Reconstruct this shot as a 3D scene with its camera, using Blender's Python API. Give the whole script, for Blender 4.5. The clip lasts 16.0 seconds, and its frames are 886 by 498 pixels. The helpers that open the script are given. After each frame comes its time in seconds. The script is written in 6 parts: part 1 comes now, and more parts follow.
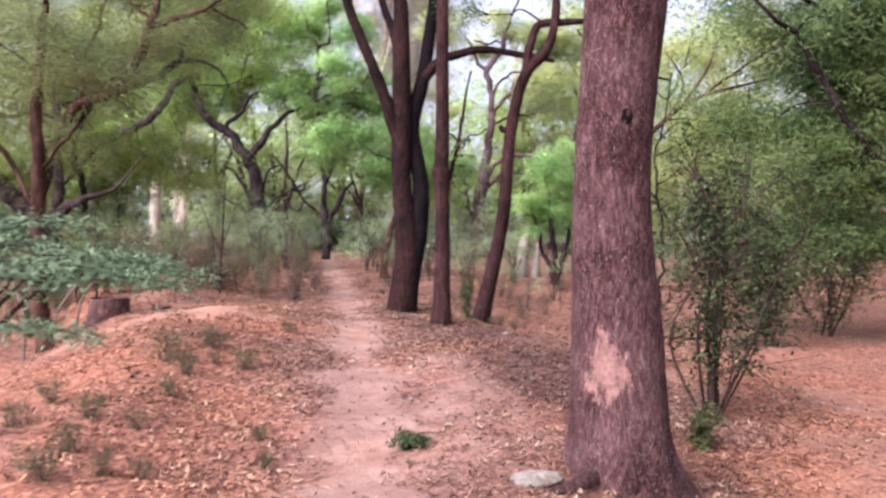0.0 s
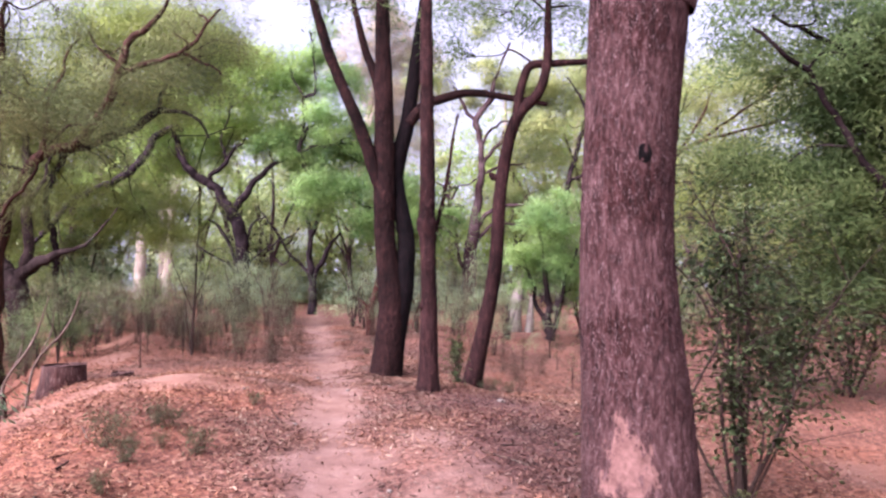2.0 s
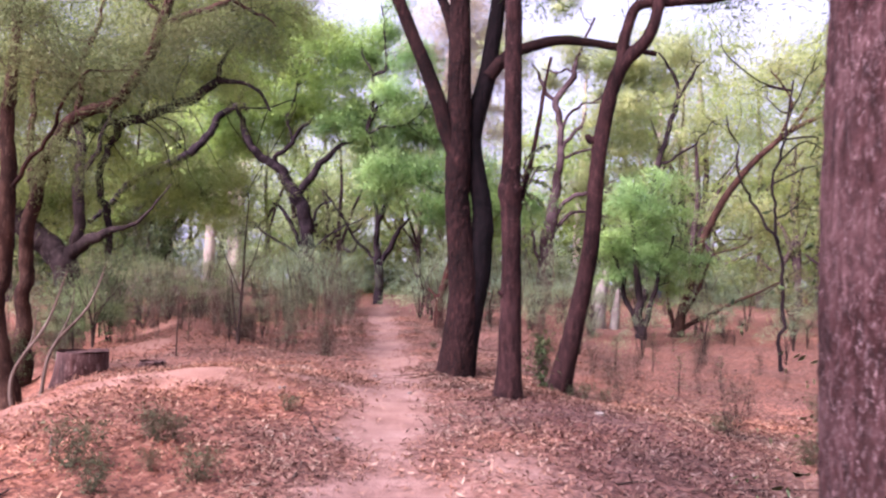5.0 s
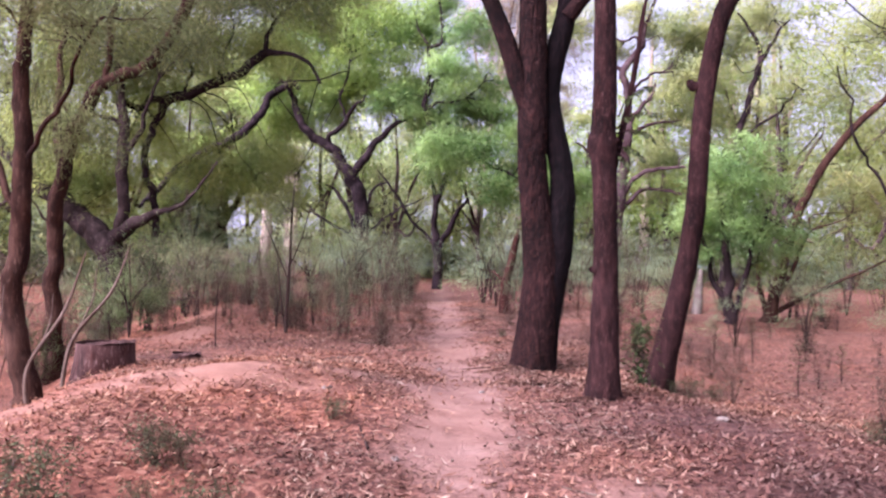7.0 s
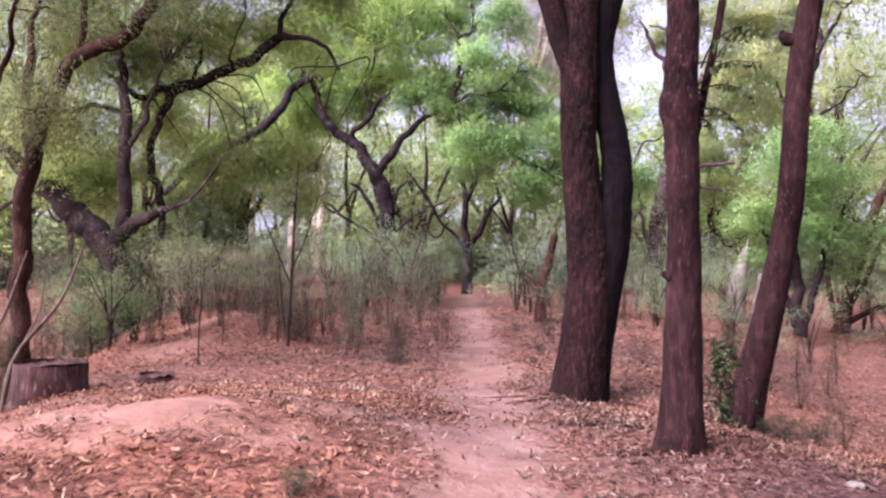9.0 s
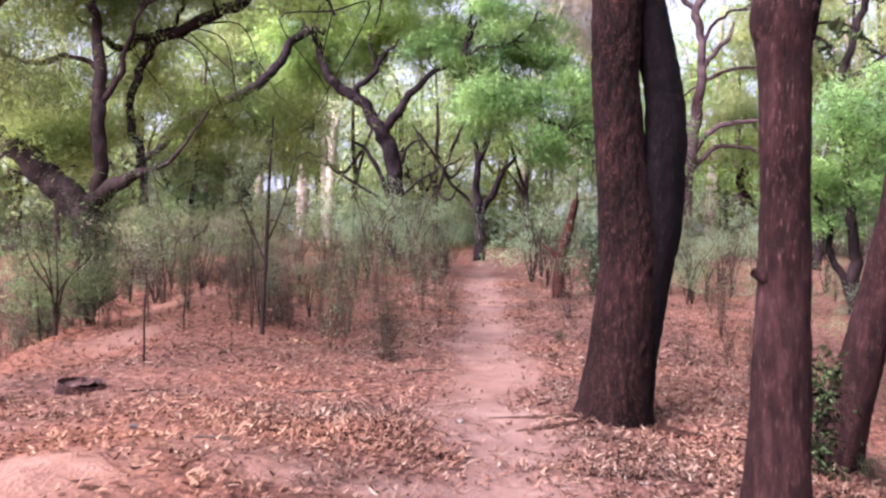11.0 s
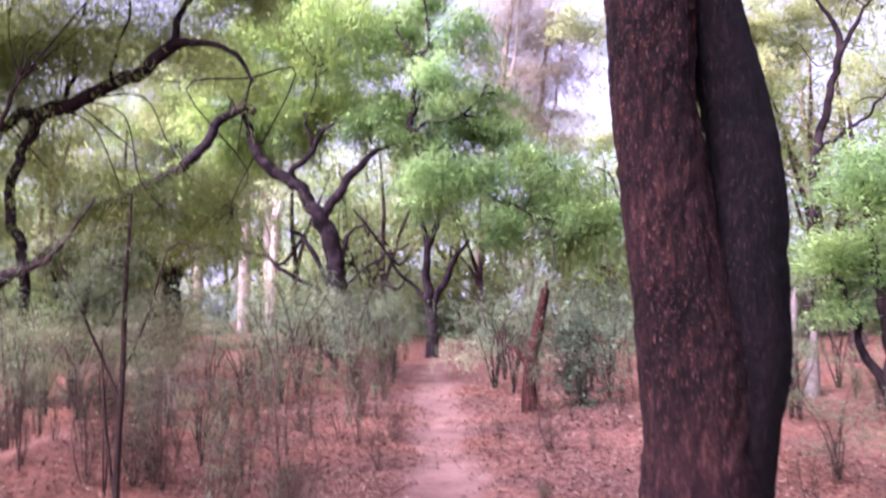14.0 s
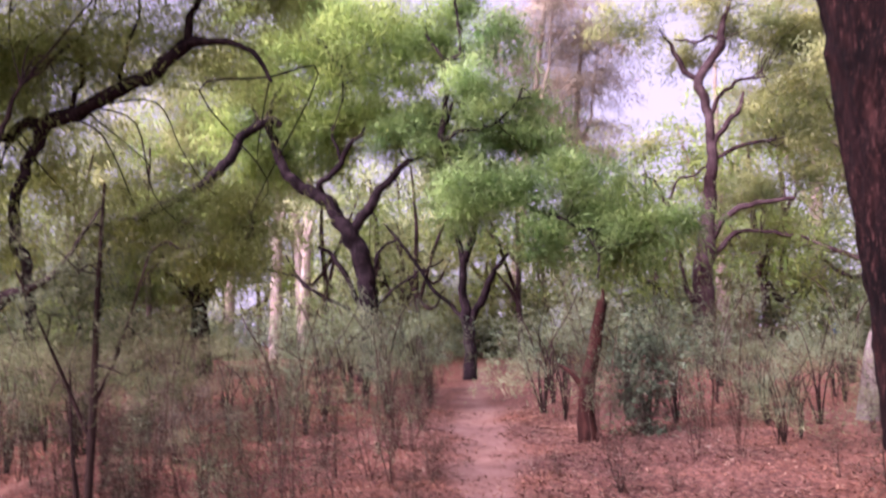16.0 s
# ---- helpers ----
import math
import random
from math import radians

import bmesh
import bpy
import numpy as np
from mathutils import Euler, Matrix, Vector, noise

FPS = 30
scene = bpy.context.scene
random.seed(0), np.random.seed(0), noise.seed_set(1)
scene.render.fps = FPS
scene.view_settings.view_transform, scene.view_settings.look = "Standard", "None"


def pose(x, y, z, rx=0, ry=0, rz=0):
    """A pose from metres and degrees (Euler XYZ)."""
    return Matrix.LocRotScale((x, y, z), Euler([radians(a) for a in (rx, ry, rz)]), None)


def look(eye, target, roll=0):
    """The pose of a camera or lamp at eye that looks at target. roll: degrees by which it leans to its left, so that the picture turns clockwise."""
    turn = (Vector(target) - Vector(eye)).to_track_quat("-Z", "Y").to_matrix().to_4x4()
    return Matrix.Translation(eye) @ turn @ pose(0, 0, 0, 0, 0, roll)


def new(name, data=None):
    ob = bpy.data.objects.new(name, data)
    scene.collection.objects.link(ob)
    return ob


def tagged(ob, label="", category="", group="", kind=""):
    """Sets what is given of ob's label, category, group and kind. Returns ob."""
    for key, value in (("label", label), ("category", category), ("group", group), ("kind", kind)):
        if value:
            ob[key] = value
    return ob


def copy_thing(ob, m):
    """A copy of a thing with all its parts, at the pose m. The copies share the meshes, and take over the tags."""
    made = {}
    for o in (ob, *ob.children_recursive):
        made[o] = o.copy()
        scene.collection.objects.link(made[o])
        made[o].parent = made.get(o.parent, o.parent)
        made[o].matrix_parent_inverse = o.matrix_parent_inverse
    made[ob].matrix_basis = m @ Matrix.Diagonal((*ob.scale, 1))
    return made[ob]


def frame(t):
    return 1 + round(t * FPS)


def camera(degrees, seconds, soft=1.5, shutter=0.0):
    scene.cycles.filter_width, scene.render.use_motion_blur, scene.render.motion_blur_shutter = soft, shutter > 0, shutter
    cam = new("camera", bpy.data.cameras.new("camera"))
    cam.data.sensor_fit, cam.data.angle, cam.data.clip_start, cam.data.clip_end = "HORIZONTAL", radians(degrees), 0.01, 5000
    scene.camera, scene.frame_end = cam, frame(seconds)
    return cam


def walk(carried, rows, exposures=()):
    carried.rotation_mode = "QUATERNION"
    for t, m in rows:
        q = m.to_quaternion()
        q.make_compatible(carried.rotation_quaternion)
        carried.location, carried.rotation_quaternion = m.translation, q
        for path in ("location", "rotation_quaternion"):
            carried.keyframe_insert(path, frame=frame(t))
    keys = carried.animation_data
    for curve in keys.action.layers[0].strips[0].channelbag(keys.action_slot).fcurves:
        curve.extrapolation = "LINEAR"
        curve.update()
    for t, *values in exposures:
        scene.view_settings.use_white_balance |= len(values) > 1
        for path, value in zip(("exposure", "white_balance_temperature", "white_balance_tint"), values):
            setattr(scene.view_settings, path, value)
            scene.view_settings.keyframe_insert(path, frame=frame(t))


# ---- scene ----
cam = camera(56.3, 16.0, soft=2.4, shutter=0.5)
EXPOSURES = [(0, 2.04, 5600, 17), (2, 2.02, 5600, 30), (4, 2.02, 5600, 34), (6.5, 1.94, 5550, 35), (8, 1.92, 5550, 32), (10, 2.04, 5550, 29), (12.5, 2.2, 5500, 20), (13.2, 2.22, 5500, 27), (14, 2.27, 5350, 46), (14.5, 1.93, 5350, 51), (15, 1.69, 5450, 51), (16, 1.67, 5850, 50)]
PATH = [
    (0, (0.019, 0.016, 1.382), (0.016, 2.016, 1.355), 0.3),
    (0.5, (-0.043, 0.403, 1.409), (0.088, 2.399, 1.396), -0.3),
    (1, (-0.057, 0.731, 1.498), (0.174, 2.718, 1.525), -0.3),
    (1.5, (0.048, 0.954, 1.49), (0.162, 2.949, 1.572), -0.9),
    (2, (0.098, 1.178, 1.474), (0.115, 3.176, 1.57), -0.3),
    (2.5, (0.072, 1.495, 1.453), (0.023, 3.492, 1.539), 0.6),
    (3, (0.141, 1.86, 1.383), (0.015, 3.855, 1.459), 1.0),
    (3.5, (0.131, 2.272, 1.326), (-0.017, 4.266, 1.391), 1.4),
    (4, (0.086, 2.69, 1.336), (-0.027, 4.684, 1.424), 1.4),
    (6.5, (-0.349, 4.766, 1.252), (-0.608, 6.748, 1.31), 0.4),
    (7, (-0.415, 5.229, 1.218), (-0.702, 7.208, 1.264), 0.5),
    (7.5, (-0.488, 5.721, 1.191), (-0.806, 7.696, 1.213), 0.8),
    (8, (-0.546, 6.204, 1.2), (-0.845, 8.182, 1.205), 0.9),
    (8.5, (-0.546, 6.756, 1.205), (-0.877, 8.729, 1.239), 0.9),
    (9, (-0.62, 7.24, 1.222), (-0.985, 9.206, 1.275), 0.6),
    (9.5, (-0.704, 7.734, 1.27), (-1.064, 9.701, 1.312), 0.5),
    (10, (-0.707, 8.207, 1.312), (-1.108, 10.167, 1.319), 0.7),
    (12.5, (-1.049, 10.568, 1.573), (-1.447, 12.527, 1.51), 0.6),
    (13, (-1.105, 11.023, 1.642), (-1.511, 12.981, 1.618), 0.9),
    (13.5, (-1.209, 11.569, 1.687), (-1.536, 13.541, 1.733), 1.4),
    (14, (-1.213, 12.068, 1.66), (-1.499, 14.041, 1.821), -1.4),
    (14.5, (-1.25, 12.52, 1.642), (-1.632, 14.455, 1.976), -5.6),
    (15, (-1.428, 12.877, 1.647), (-1.82, 14.798, 2.041), -6.5),
    (15.5, (-1.538, 13.164, 1.62), (-1.918, 15.097, 1.965), -4.8),
    (16, (-1.549, 13.568, 1.603), (-1.911, 15.523, 1.818), -2.3),
]
walk(cam, [(t, look(eye, target, roll)) for t, eye, target, roll in PATH], EXPOSURES)

# ---- sky and sun ----
SUN_AZ, SUN_EL = radians(222), radians(38)
world = bpy.data.worlds.new("overcast_sky")
scene.world = world
world.use_nodes = True
wn, wl = world.node_tree.nodes, world.node_tree.links
wn.clear()
sky = wn.new("ShaderNodeTexSky")
sky.sky_type, sky.sun_disc = "NISHITA", False
sky.sun_elevation, sky.sun_rotation = SUN_EL, SUN_AZ
sky.air_density, sky.dust_density, sky.ozone_density = 1.0, 6.0, 1.0
cloud = wn.new("ShaderNodeMix")
cloud.data_type = "RGBA"
cloud.inputs[0].default_value = 0.75
cloud.inputs[7].default_value = (8.6, 8.3, 9.3, 1)
back = wn.new("ShaderNodeBackground")
back.inputs["Strength"].default_value = 0.043
wout = wn.new("ShaderNodeOutputWorld")
wl.new(sky.outputs[0], cloud.inputs[6])
wl.new(cloud.outputs[2], back.inputs["Color"])
wl.new(back.outputs[0], wout.inputs[0])

sun_data = bpy.data.lights.new("sun", "SUN")
sun_data.energy, sun_data.angle, sun_data.color = 5.0, radians(55), (1.0, 0.95, 0.90)
sun = new("sun", sun_data)
sun_way = Vector((math.sin(SUN_AZ) * math.cos(SUN_EL), math.cos(SUN_AZ) * math.cos(SUN_EL), math.sin(SUN_EL)))
sun.matrix_world = look(tuple(sun_way * 60), (0, 0, 0))


# ---- small tools ----
def vnoise(p, seed=0):
    """Smooth value noise, 0 to 1, at rows of points."""
    p = np.asarray(p, float)
    i = np.floor(p).astype(np.int64)
    f = p - i
    f = f * f * (3 - 2 * f)

    def cell(a, b, c):
        n = ((i[:, 0] + a) * 374761393 + (i[:, 1] + b) * 668265263 + (i[:, 2] + c) * 1440662683 + seed * 974126177) & 0xFFFFFFFF
        n = ((n ^ (n >> 13)) * 1274126177) & 0xFFFFFFFF
        return ((n ^ (n >> 16)) & 0xFFFF) / 65535.0

    x, y, z = f.T
    low = (cell(0, 0, 0) * (1 - x) + cell(1, 0, 0) * x) * (1 - y) + (cell(0, 1, 0) * (1 - x) + cell(1, 1, 0) * x) * y
    high = (cell(0, 0, 1) * (1 - x) + cell(1, 0, 1) * x) * (1 - y) + (cell(0, 1, 1) * (1 - x) + cell(1, 1, 1) * x) * y
    return low * (1 - z) + high * z


def fbm(p, octaves=3, seed=0):
    p = np.asarray(p, float)
    total, amp, norm = 0, 1.0, 0.0
    for k in range(octaves):
        total = total + amp * vnoise(p * 2**k, seed + k)
        norm += amp
        amp *= 0.5
    return total / norm


def smooth(a, b, v):
    u = np.clip((np.asarray(v, float) - a) / (b - a), 0, 1)
    return u * u * (3 - 2 * u)


def quad_mesh(name, verts, quads, material, shade=True, normals=None):
    """A mesh from arrays of corners and of faces with the same number of corners. normals: shading normals, a row for each corner."""
    verts, quads = np.asarray(verts, np.float32), np.asarray(quads, np.int32)
    me = bpy.data.meshes.new(name)
    me.vertices.add(len(verts))
    me.vertices.foreach_set("co", verts.ravel())
    me.loops.add(quads.size)
    me.loops.foreach_set("vertex_index", quads.ravel())
    me.polygons.add(len(quads))
    me.polygons.foreach_set("loop_start", np.arange(0, quads.size, quads.shape[1], dtype=np.int32))
    me.polygons.foreach_set("use_smooth", np.full(len(quads), shade))
    me.update(calc_edges=True)
    if normals is not None:
        me.attributes.new("custom_normal", "FLOAT_VECTOR", "POINT").data.foreach_set("vector", np.asarray(normals, np.float32).ravel())
    me.materials.append(material)
    return me


def unit(v):
    return v / (np.linalg.norm(v, axis=-1, keepdims=True) + 1e-9)


def part(name, me, parent, label="", kind=""):
    ob = new(name, me)
    ob.parent = parent
    return tagged(ob, label=label, kind=kind)


def thing(name, place, label, category, group="", kind=""):
    ob = new(name)
    ob.empty_display_size = 0.2
    ob.location = place
    return tagged(ob, label, category, group, kind)


def glide(points, per):
    """Points along a smooth curve through rows of numbers."""
    p = np.asarray(points, float)
    if len(p) < 3:
        u = np.linspace(0, 1, per + 1)[:, None]
        return p[0] * (1 - u) + p[-1] * u
    q = np.vstack([2 * p[0] - p[1], p, 2 * p[-1] - p[-2]])
    out = []
    for k in range(1, len(q) - 2):
        u = np.linspace(0, 1, per, endpoint=False)[:, None]
        a, b, c, d = q[k - 1], q[k], q[k + 1], q[k + 2]
        out.append(0.5 * (2 * b + (c - a) * u + (2 * a - 5 * b + 4 * c - d) * u**2 + (3 * b - a - 3 * c + d) * u**3))
    return np.vstack(out + [p[-1:]])


def tube(line, radii, sides, seed=0, bark=0.0, grain=9.0, wobble=0.06, foot=0.0):
    """Corners and faces of a round limb along a line, with a fissured, uneven skin. foot: how far buttress roots spread at its start."""
    line, radii = np.asarray(line, float), np.asarray(radii, float)
    ahead = np.gradient(line, axis=0)
    ahead /= np.linalg.norm(ahead, axis=1, keepdims=True) + 1e-9
    side = np.cross(ahead[0], (0.0, 1.0, 0.0) if abs(ahead[0][1]) < 0.9 else (1.0, 0.0, 0.0))
    sides_x, sides_y = [], []
    for a in ahead:
        side = side - a * (side @ a)
        side /= np.linalg.norm(side) + 1e-9
        sides_x.append(side)
        sides_y.append(np.cross(a, side))
    sx, sy = np.array(sides_x)[:, None], np.array(sides_y)[:, None]
    turn = np.linspace(0, 2 * math.pi, sides, endpoint=False)
    out = sx * np.cos(turn)[None, :, None] + sy * np.sin(turn)[None, :, None]
    r = np.repeat(radii[:, None], sides, 1)
    along = np.r_[0, np.cumsum(np.linalg.norm(np.diff(line, axis=0), axis=1))][:, None] + 0 * turn[None]
    if wobble:
        p = np.stack([np.cos(turn)[None] * 0.9 + 0 * along, np.sin(turn)[None] * 0.9 + 0 * along, along / (radii.mean() * 5)], -1)
        r = r * (1 + wobble * 2 * (fbm(p.reshape(-1, 3) + seed * 3.1, 2, seed).reshape(r.shape) - 0.5))
    if foot:
        lobes = 0.55 + 0.45 * np.cos(turn * 5 + seed) * np.cos(turn * 2 + seed * 2.0)
        r = r * (1 + foot * np.exp(-along / (radii[0] * 0.9)) * lobes[None])
    if bark:
        p = (line[:, None] + out * radii[:, None, None]).reshape(-1, 3) * (grain, grain, grain * 0.28)
        warp = fbm(p * 0.35 + 7.0, 2, seed + 5)[:, None] * 2.2
        ridge = 1 - np.abs(2 * fbm(p + warp, 2, seed) - 1) * 2.2
        fine = fbm(p * (2.6, 2.6, 4.0), 2, seed + 9) - 0.5
        r = r + bark * (np.clip(ridge, -0.6, 1) * 0.8 + fine * 0.9).reshape(r.shape)
    verts = (line[:, None] + out * r[..., None]).reshape(-1, 3)
    n, k = len(line), np.arange(sides)
    rows = np.arange(n - 1)[:, None] * sides
    a, b = rows + k, rows + (k + 1) % sides
    quads = np.stack([a, b, b + sides, a + sides], -1).reshape(-1, 4)
    return verts, quads


def join(pieces):
    verts, quads, base = [], [], 0
    for v, q in pieces:
        verts.append(v)
        quads.append(q + base)
        base += len(v)
    return np.vstack(verts), np.vstack(quads)


def leaf_quads(rng, centres, length, width, droop=0.3, flat=0.5, ways=None, loose=0.6):
    """One small pointed four-cornered leaf at each centre, turned outwards and to the sky as leaves are. loose: how far they stray from that."""
    n = len(centres)
    out = rng.normal(size=(n, 3)) if ways is None else ways / (np.linalg.norm(ways, axis=1, keepdims=True) + 1e-9)
    face = out + (0, 0, 0.7) + rng.normal(size=(n, 3)) * loose
    face /= np.linalg.norm(face, axis=1, keepdims=True) + 1e-9
    way = out * 0.8 + rng.normal(size=(n, 3)) * 0.6
    way[:, 2] = way[:, 2] * (1 - flat) - droop
    way -= face * (way * face).sum(1, keepdims=True)
    way /= np.linalg.norm(way, axis=1, keepdims=True) + 1e-9
    over = np.cross(face, way)
    size = rng.uniform(0.6, 1.3, (n, 1))
    ln, wd = way * length * size, over * width * size * 0.5
    bend = -face * width * 0.3 * rng.uniform(0, 1, (n, 1))
    verts = np.stack([centres - ln * 0.5, centres + wd + bend, centres + ln * 0.5, centres - wd + bend], 1).reshape(-1, 3)
    return verts, np.arange(4 * n).reshape(-1, 4), np.repeat(unit(unit(out) * 0.7 + (0, 0, 0.6) + face * 0.4), 4, 0)


# ---- materials ----
def material(name, rough=0.9):
    m = bpy.data.materials.new(name)
    m.use_nodes = True
    nodes, links = m.node_tree.nodes, m.node_tree.links
    shader = nodes["Principled BSDF"]
    shader.inputs["Roughness"].default_value = rough
    shader.inputs["Specular IOR Level"].default_value = 0.25
    return m, nodes, links, shader


def noise_node(nodes, links, where, scale, detail=4.0, rough=0.6, stretch=None):
    tex = nodes.new("ShaderNodeTexNoise")
    tex.inputs["Scale"].default_value, tex.inputs["Detail"].default_value, tex.inputs["Roughness"].default_value = scale, detail, rough
    if stretch:
        mapping = nodes.new("ShaderNodeMapping")
        mapping.inputs["Scale"].default_value = stretch
        links.new(where, mapping.inputs["Vector"])
        where = mapping.outputs[0]
    links.new(where, tex.inputs["Vector"])
    return tex.outputs["Fac"]


def ramp_node(nodes, links, fac, stops):
    ramp = nodes.new("ShaderNodeValToRGB")
    el = ramp.color_ramp.elements
    while len(el) < len(stops):
        el.new(0.5)
    for e, (at, colour) in zip(el, stops):
        e.position, e.color = at, (*colour, 1)
    links.new(fac, ramp.inputs["Fac"])
    return ramp.outputs["Color"]


def mix_node(nodes, links, fac, a, b, mode="MIX"):
    mix = nodes.new("ShaderNodeMix")
    mix.data_type, mix.blend_type = "RGBA", mode
    for socket, value in ((mix.inputs[0], fac), (mix.inputs[6], a), (mix.inputs[7], b)):
        if isinstance(value, (int, float)):
            socket.default_value = value
        elif isinstance(value, tuple):
            socket.default_value = (*value, 1)
        else:
            links.new(value, socket)
    return mix.outputs[2]


def bump(nodes, links, shader, height, strength, distance):
    b = nodes.new("ShaderNodeBump")
    b.inputs["Strength"].default_value, b.inputs["Distance"].default_value = strength, distance
    links.new(height, b.inputs["Height"])
    links.new(b.outputs[0], shader.inputs["Normal"])


def bark_material(name, dark, mid, pale, scale=9.0, lichen=0.35, peeled=None):
    m, nodes, links, shader = material(name, 0.95)
    shader.inputs["Specular IOR Level"].default_value = 0.1
    where = nodes.new("ShaderNodeTexCoord").outputs["Object"]
    plates = noise_node(nodes, links, where, scale, 7, 0.72, (1, 1, 0.26))
    colour = ramp_node(nodes, links, plates, [(0.30, dark), (0.52, mid), (0.72, pale)])
    broad = noise_node(nodes, links, where, 1.3, 3, 0.6)
    colour = mix_node(nodes, links, ramp_node(nodes, links, broad, [(0.35, (0.62, 0.62, 0.62)), (0.65, (1.0, 1.0, 1.0))]), colour, colour, "MULTIPLY")
    scale_off = noise_node(nodes, links, where, scale * 5, 5, 0.7, (1, 1, 0.17))
    patchy = noise_node(nodes, links, where, 2.4, 4, 0.65, (1, 1, 0.5))
    flake = mix_node(nodes, links, 1.0, ramp_node(nodes, links, scale_off, [(0.56, (0, 0, 0)), (0.66, (lichen,) * 3)]), ramp_node(nodes, links, patchy, [(0.36, (0.25, 0.25, 0.25)), (0.66, (1, 1, 1))]), "MULTIPLY")
    colour = mix_node(nodes, links, flake, colour, tuple(min(0.6, 1.5 * v) for v in pale))
    if peeled:
        # a patch where the outer bark has come away
        mapping = nodes.new("ShaderNodeMapping")
        mapping.vector_type = "POINT"
        (cx, cy, cz), (rx, ry, rz) = peeled
        mapping.inputs["Location"].default_value = (-cx / rx, -cy / ry, -cz / rz)
        mapping.inputs["Scale"].default_value = (1 / rx, 1 / ry, 1 / rz)
        links.new(where, mapping.inputs["Vector"])
        far = nodes.new("ShaderNodeVectorMath")
        far.operation = "LENGTH"
        links.new(mapping.outputs[0], far.inputs[0])
        ragged = nodes.new("ShaderNodeMath")
        ragged.operation = "MULTIPLY_ADD"
        links.new(noise_node(nodes, links, where, 11, 6, 0.8, (1, 1, 0.45)), ragged.inputs[0])
        ragged.inputs[1].default_value = 3.4
        links.new(far.outputs["Value"], ragged.inputs[2])
        inside = nodes.new("ShaderNodeMapRange")
        inside.inputs["From Min"].default_value, inside.inputs["From Max"].default_value = 2.52, 2.34
        links.new(ragged.outputs[0], inside.inputs["Value"])
        tan = ramp_node(nodes, links, noise_node(nodes, links, where, 14, 4, 0.7), [(0.3, (0.11, 0.052, 0.044)), (0.7, (0.235, 0.125, 0.105))])
        colour = mix_node(nodes, links, inside.outputs[0], colour, tan)
    links.new(colour, shader.inputs["Base Color"])
    bump(nodes, links, shader, plates, 1.0, 0.03)
    return m


def clay_tint(nodes, links):
    tint = nodes.new("ShaderNodeAttribute")
    tint.attribute_name = "clay"
    return ramp_node(nodes, links, tint.outputs["Fac"], [(0.0, (0.56, 0.53, 0.59)), (0.45, (0.95, 0.95, 0.95)), (1.0, (1.15, 0.99, 0.84))])


def leaf_material(name, stops, through_light=0.35, on_ground=False):
    m, nodes, links, shader = material(name, 0.75)
    shader.inputs["Specular IOR Level"].default_value = 0.12
    rnd = nodes.new("ShaderNodeNewGeometry").outputs["Random Per Island"]
    colour = ramp_node(nodes, links, rnd, stops)
    where = nodes.new("ShaderNodeTexCoord").outputs["Object"]
    clump = noise_node(nodes, links, where, 0.7, 3, 0.55)
    colour = mix_node(nodes, links, 1.0, colour, ramp_node(nodes, links, clump, [(0.33, (0.70, 0.82, 0.80)), (0.67, (1.2, 1.12, 0.94))]), "MULTIPLY")
    if on_ground:
        colour = mix_node(nodes, links, 1.0, colour, clay_tint(nodes, links), "MULTIPLY")
    links.new(colour, shader.inputs["Base Color"])
    thin = nodes.new("ShaderNodeBsdfTranslucent")
    links.new(colour, thin.inputs["Color"])
    mix = nodes.new("ShaderNodeMixShader")
    mix.inputs[0].default_value = through_light
    links.new(shader.outputs[0], mix.inputs[1])
    links.new(thin.outputs[0], mix.inputs[2])
    links.new(mix.outputs[0], nodes["Material Output"].inputs["Surface"])
    return m


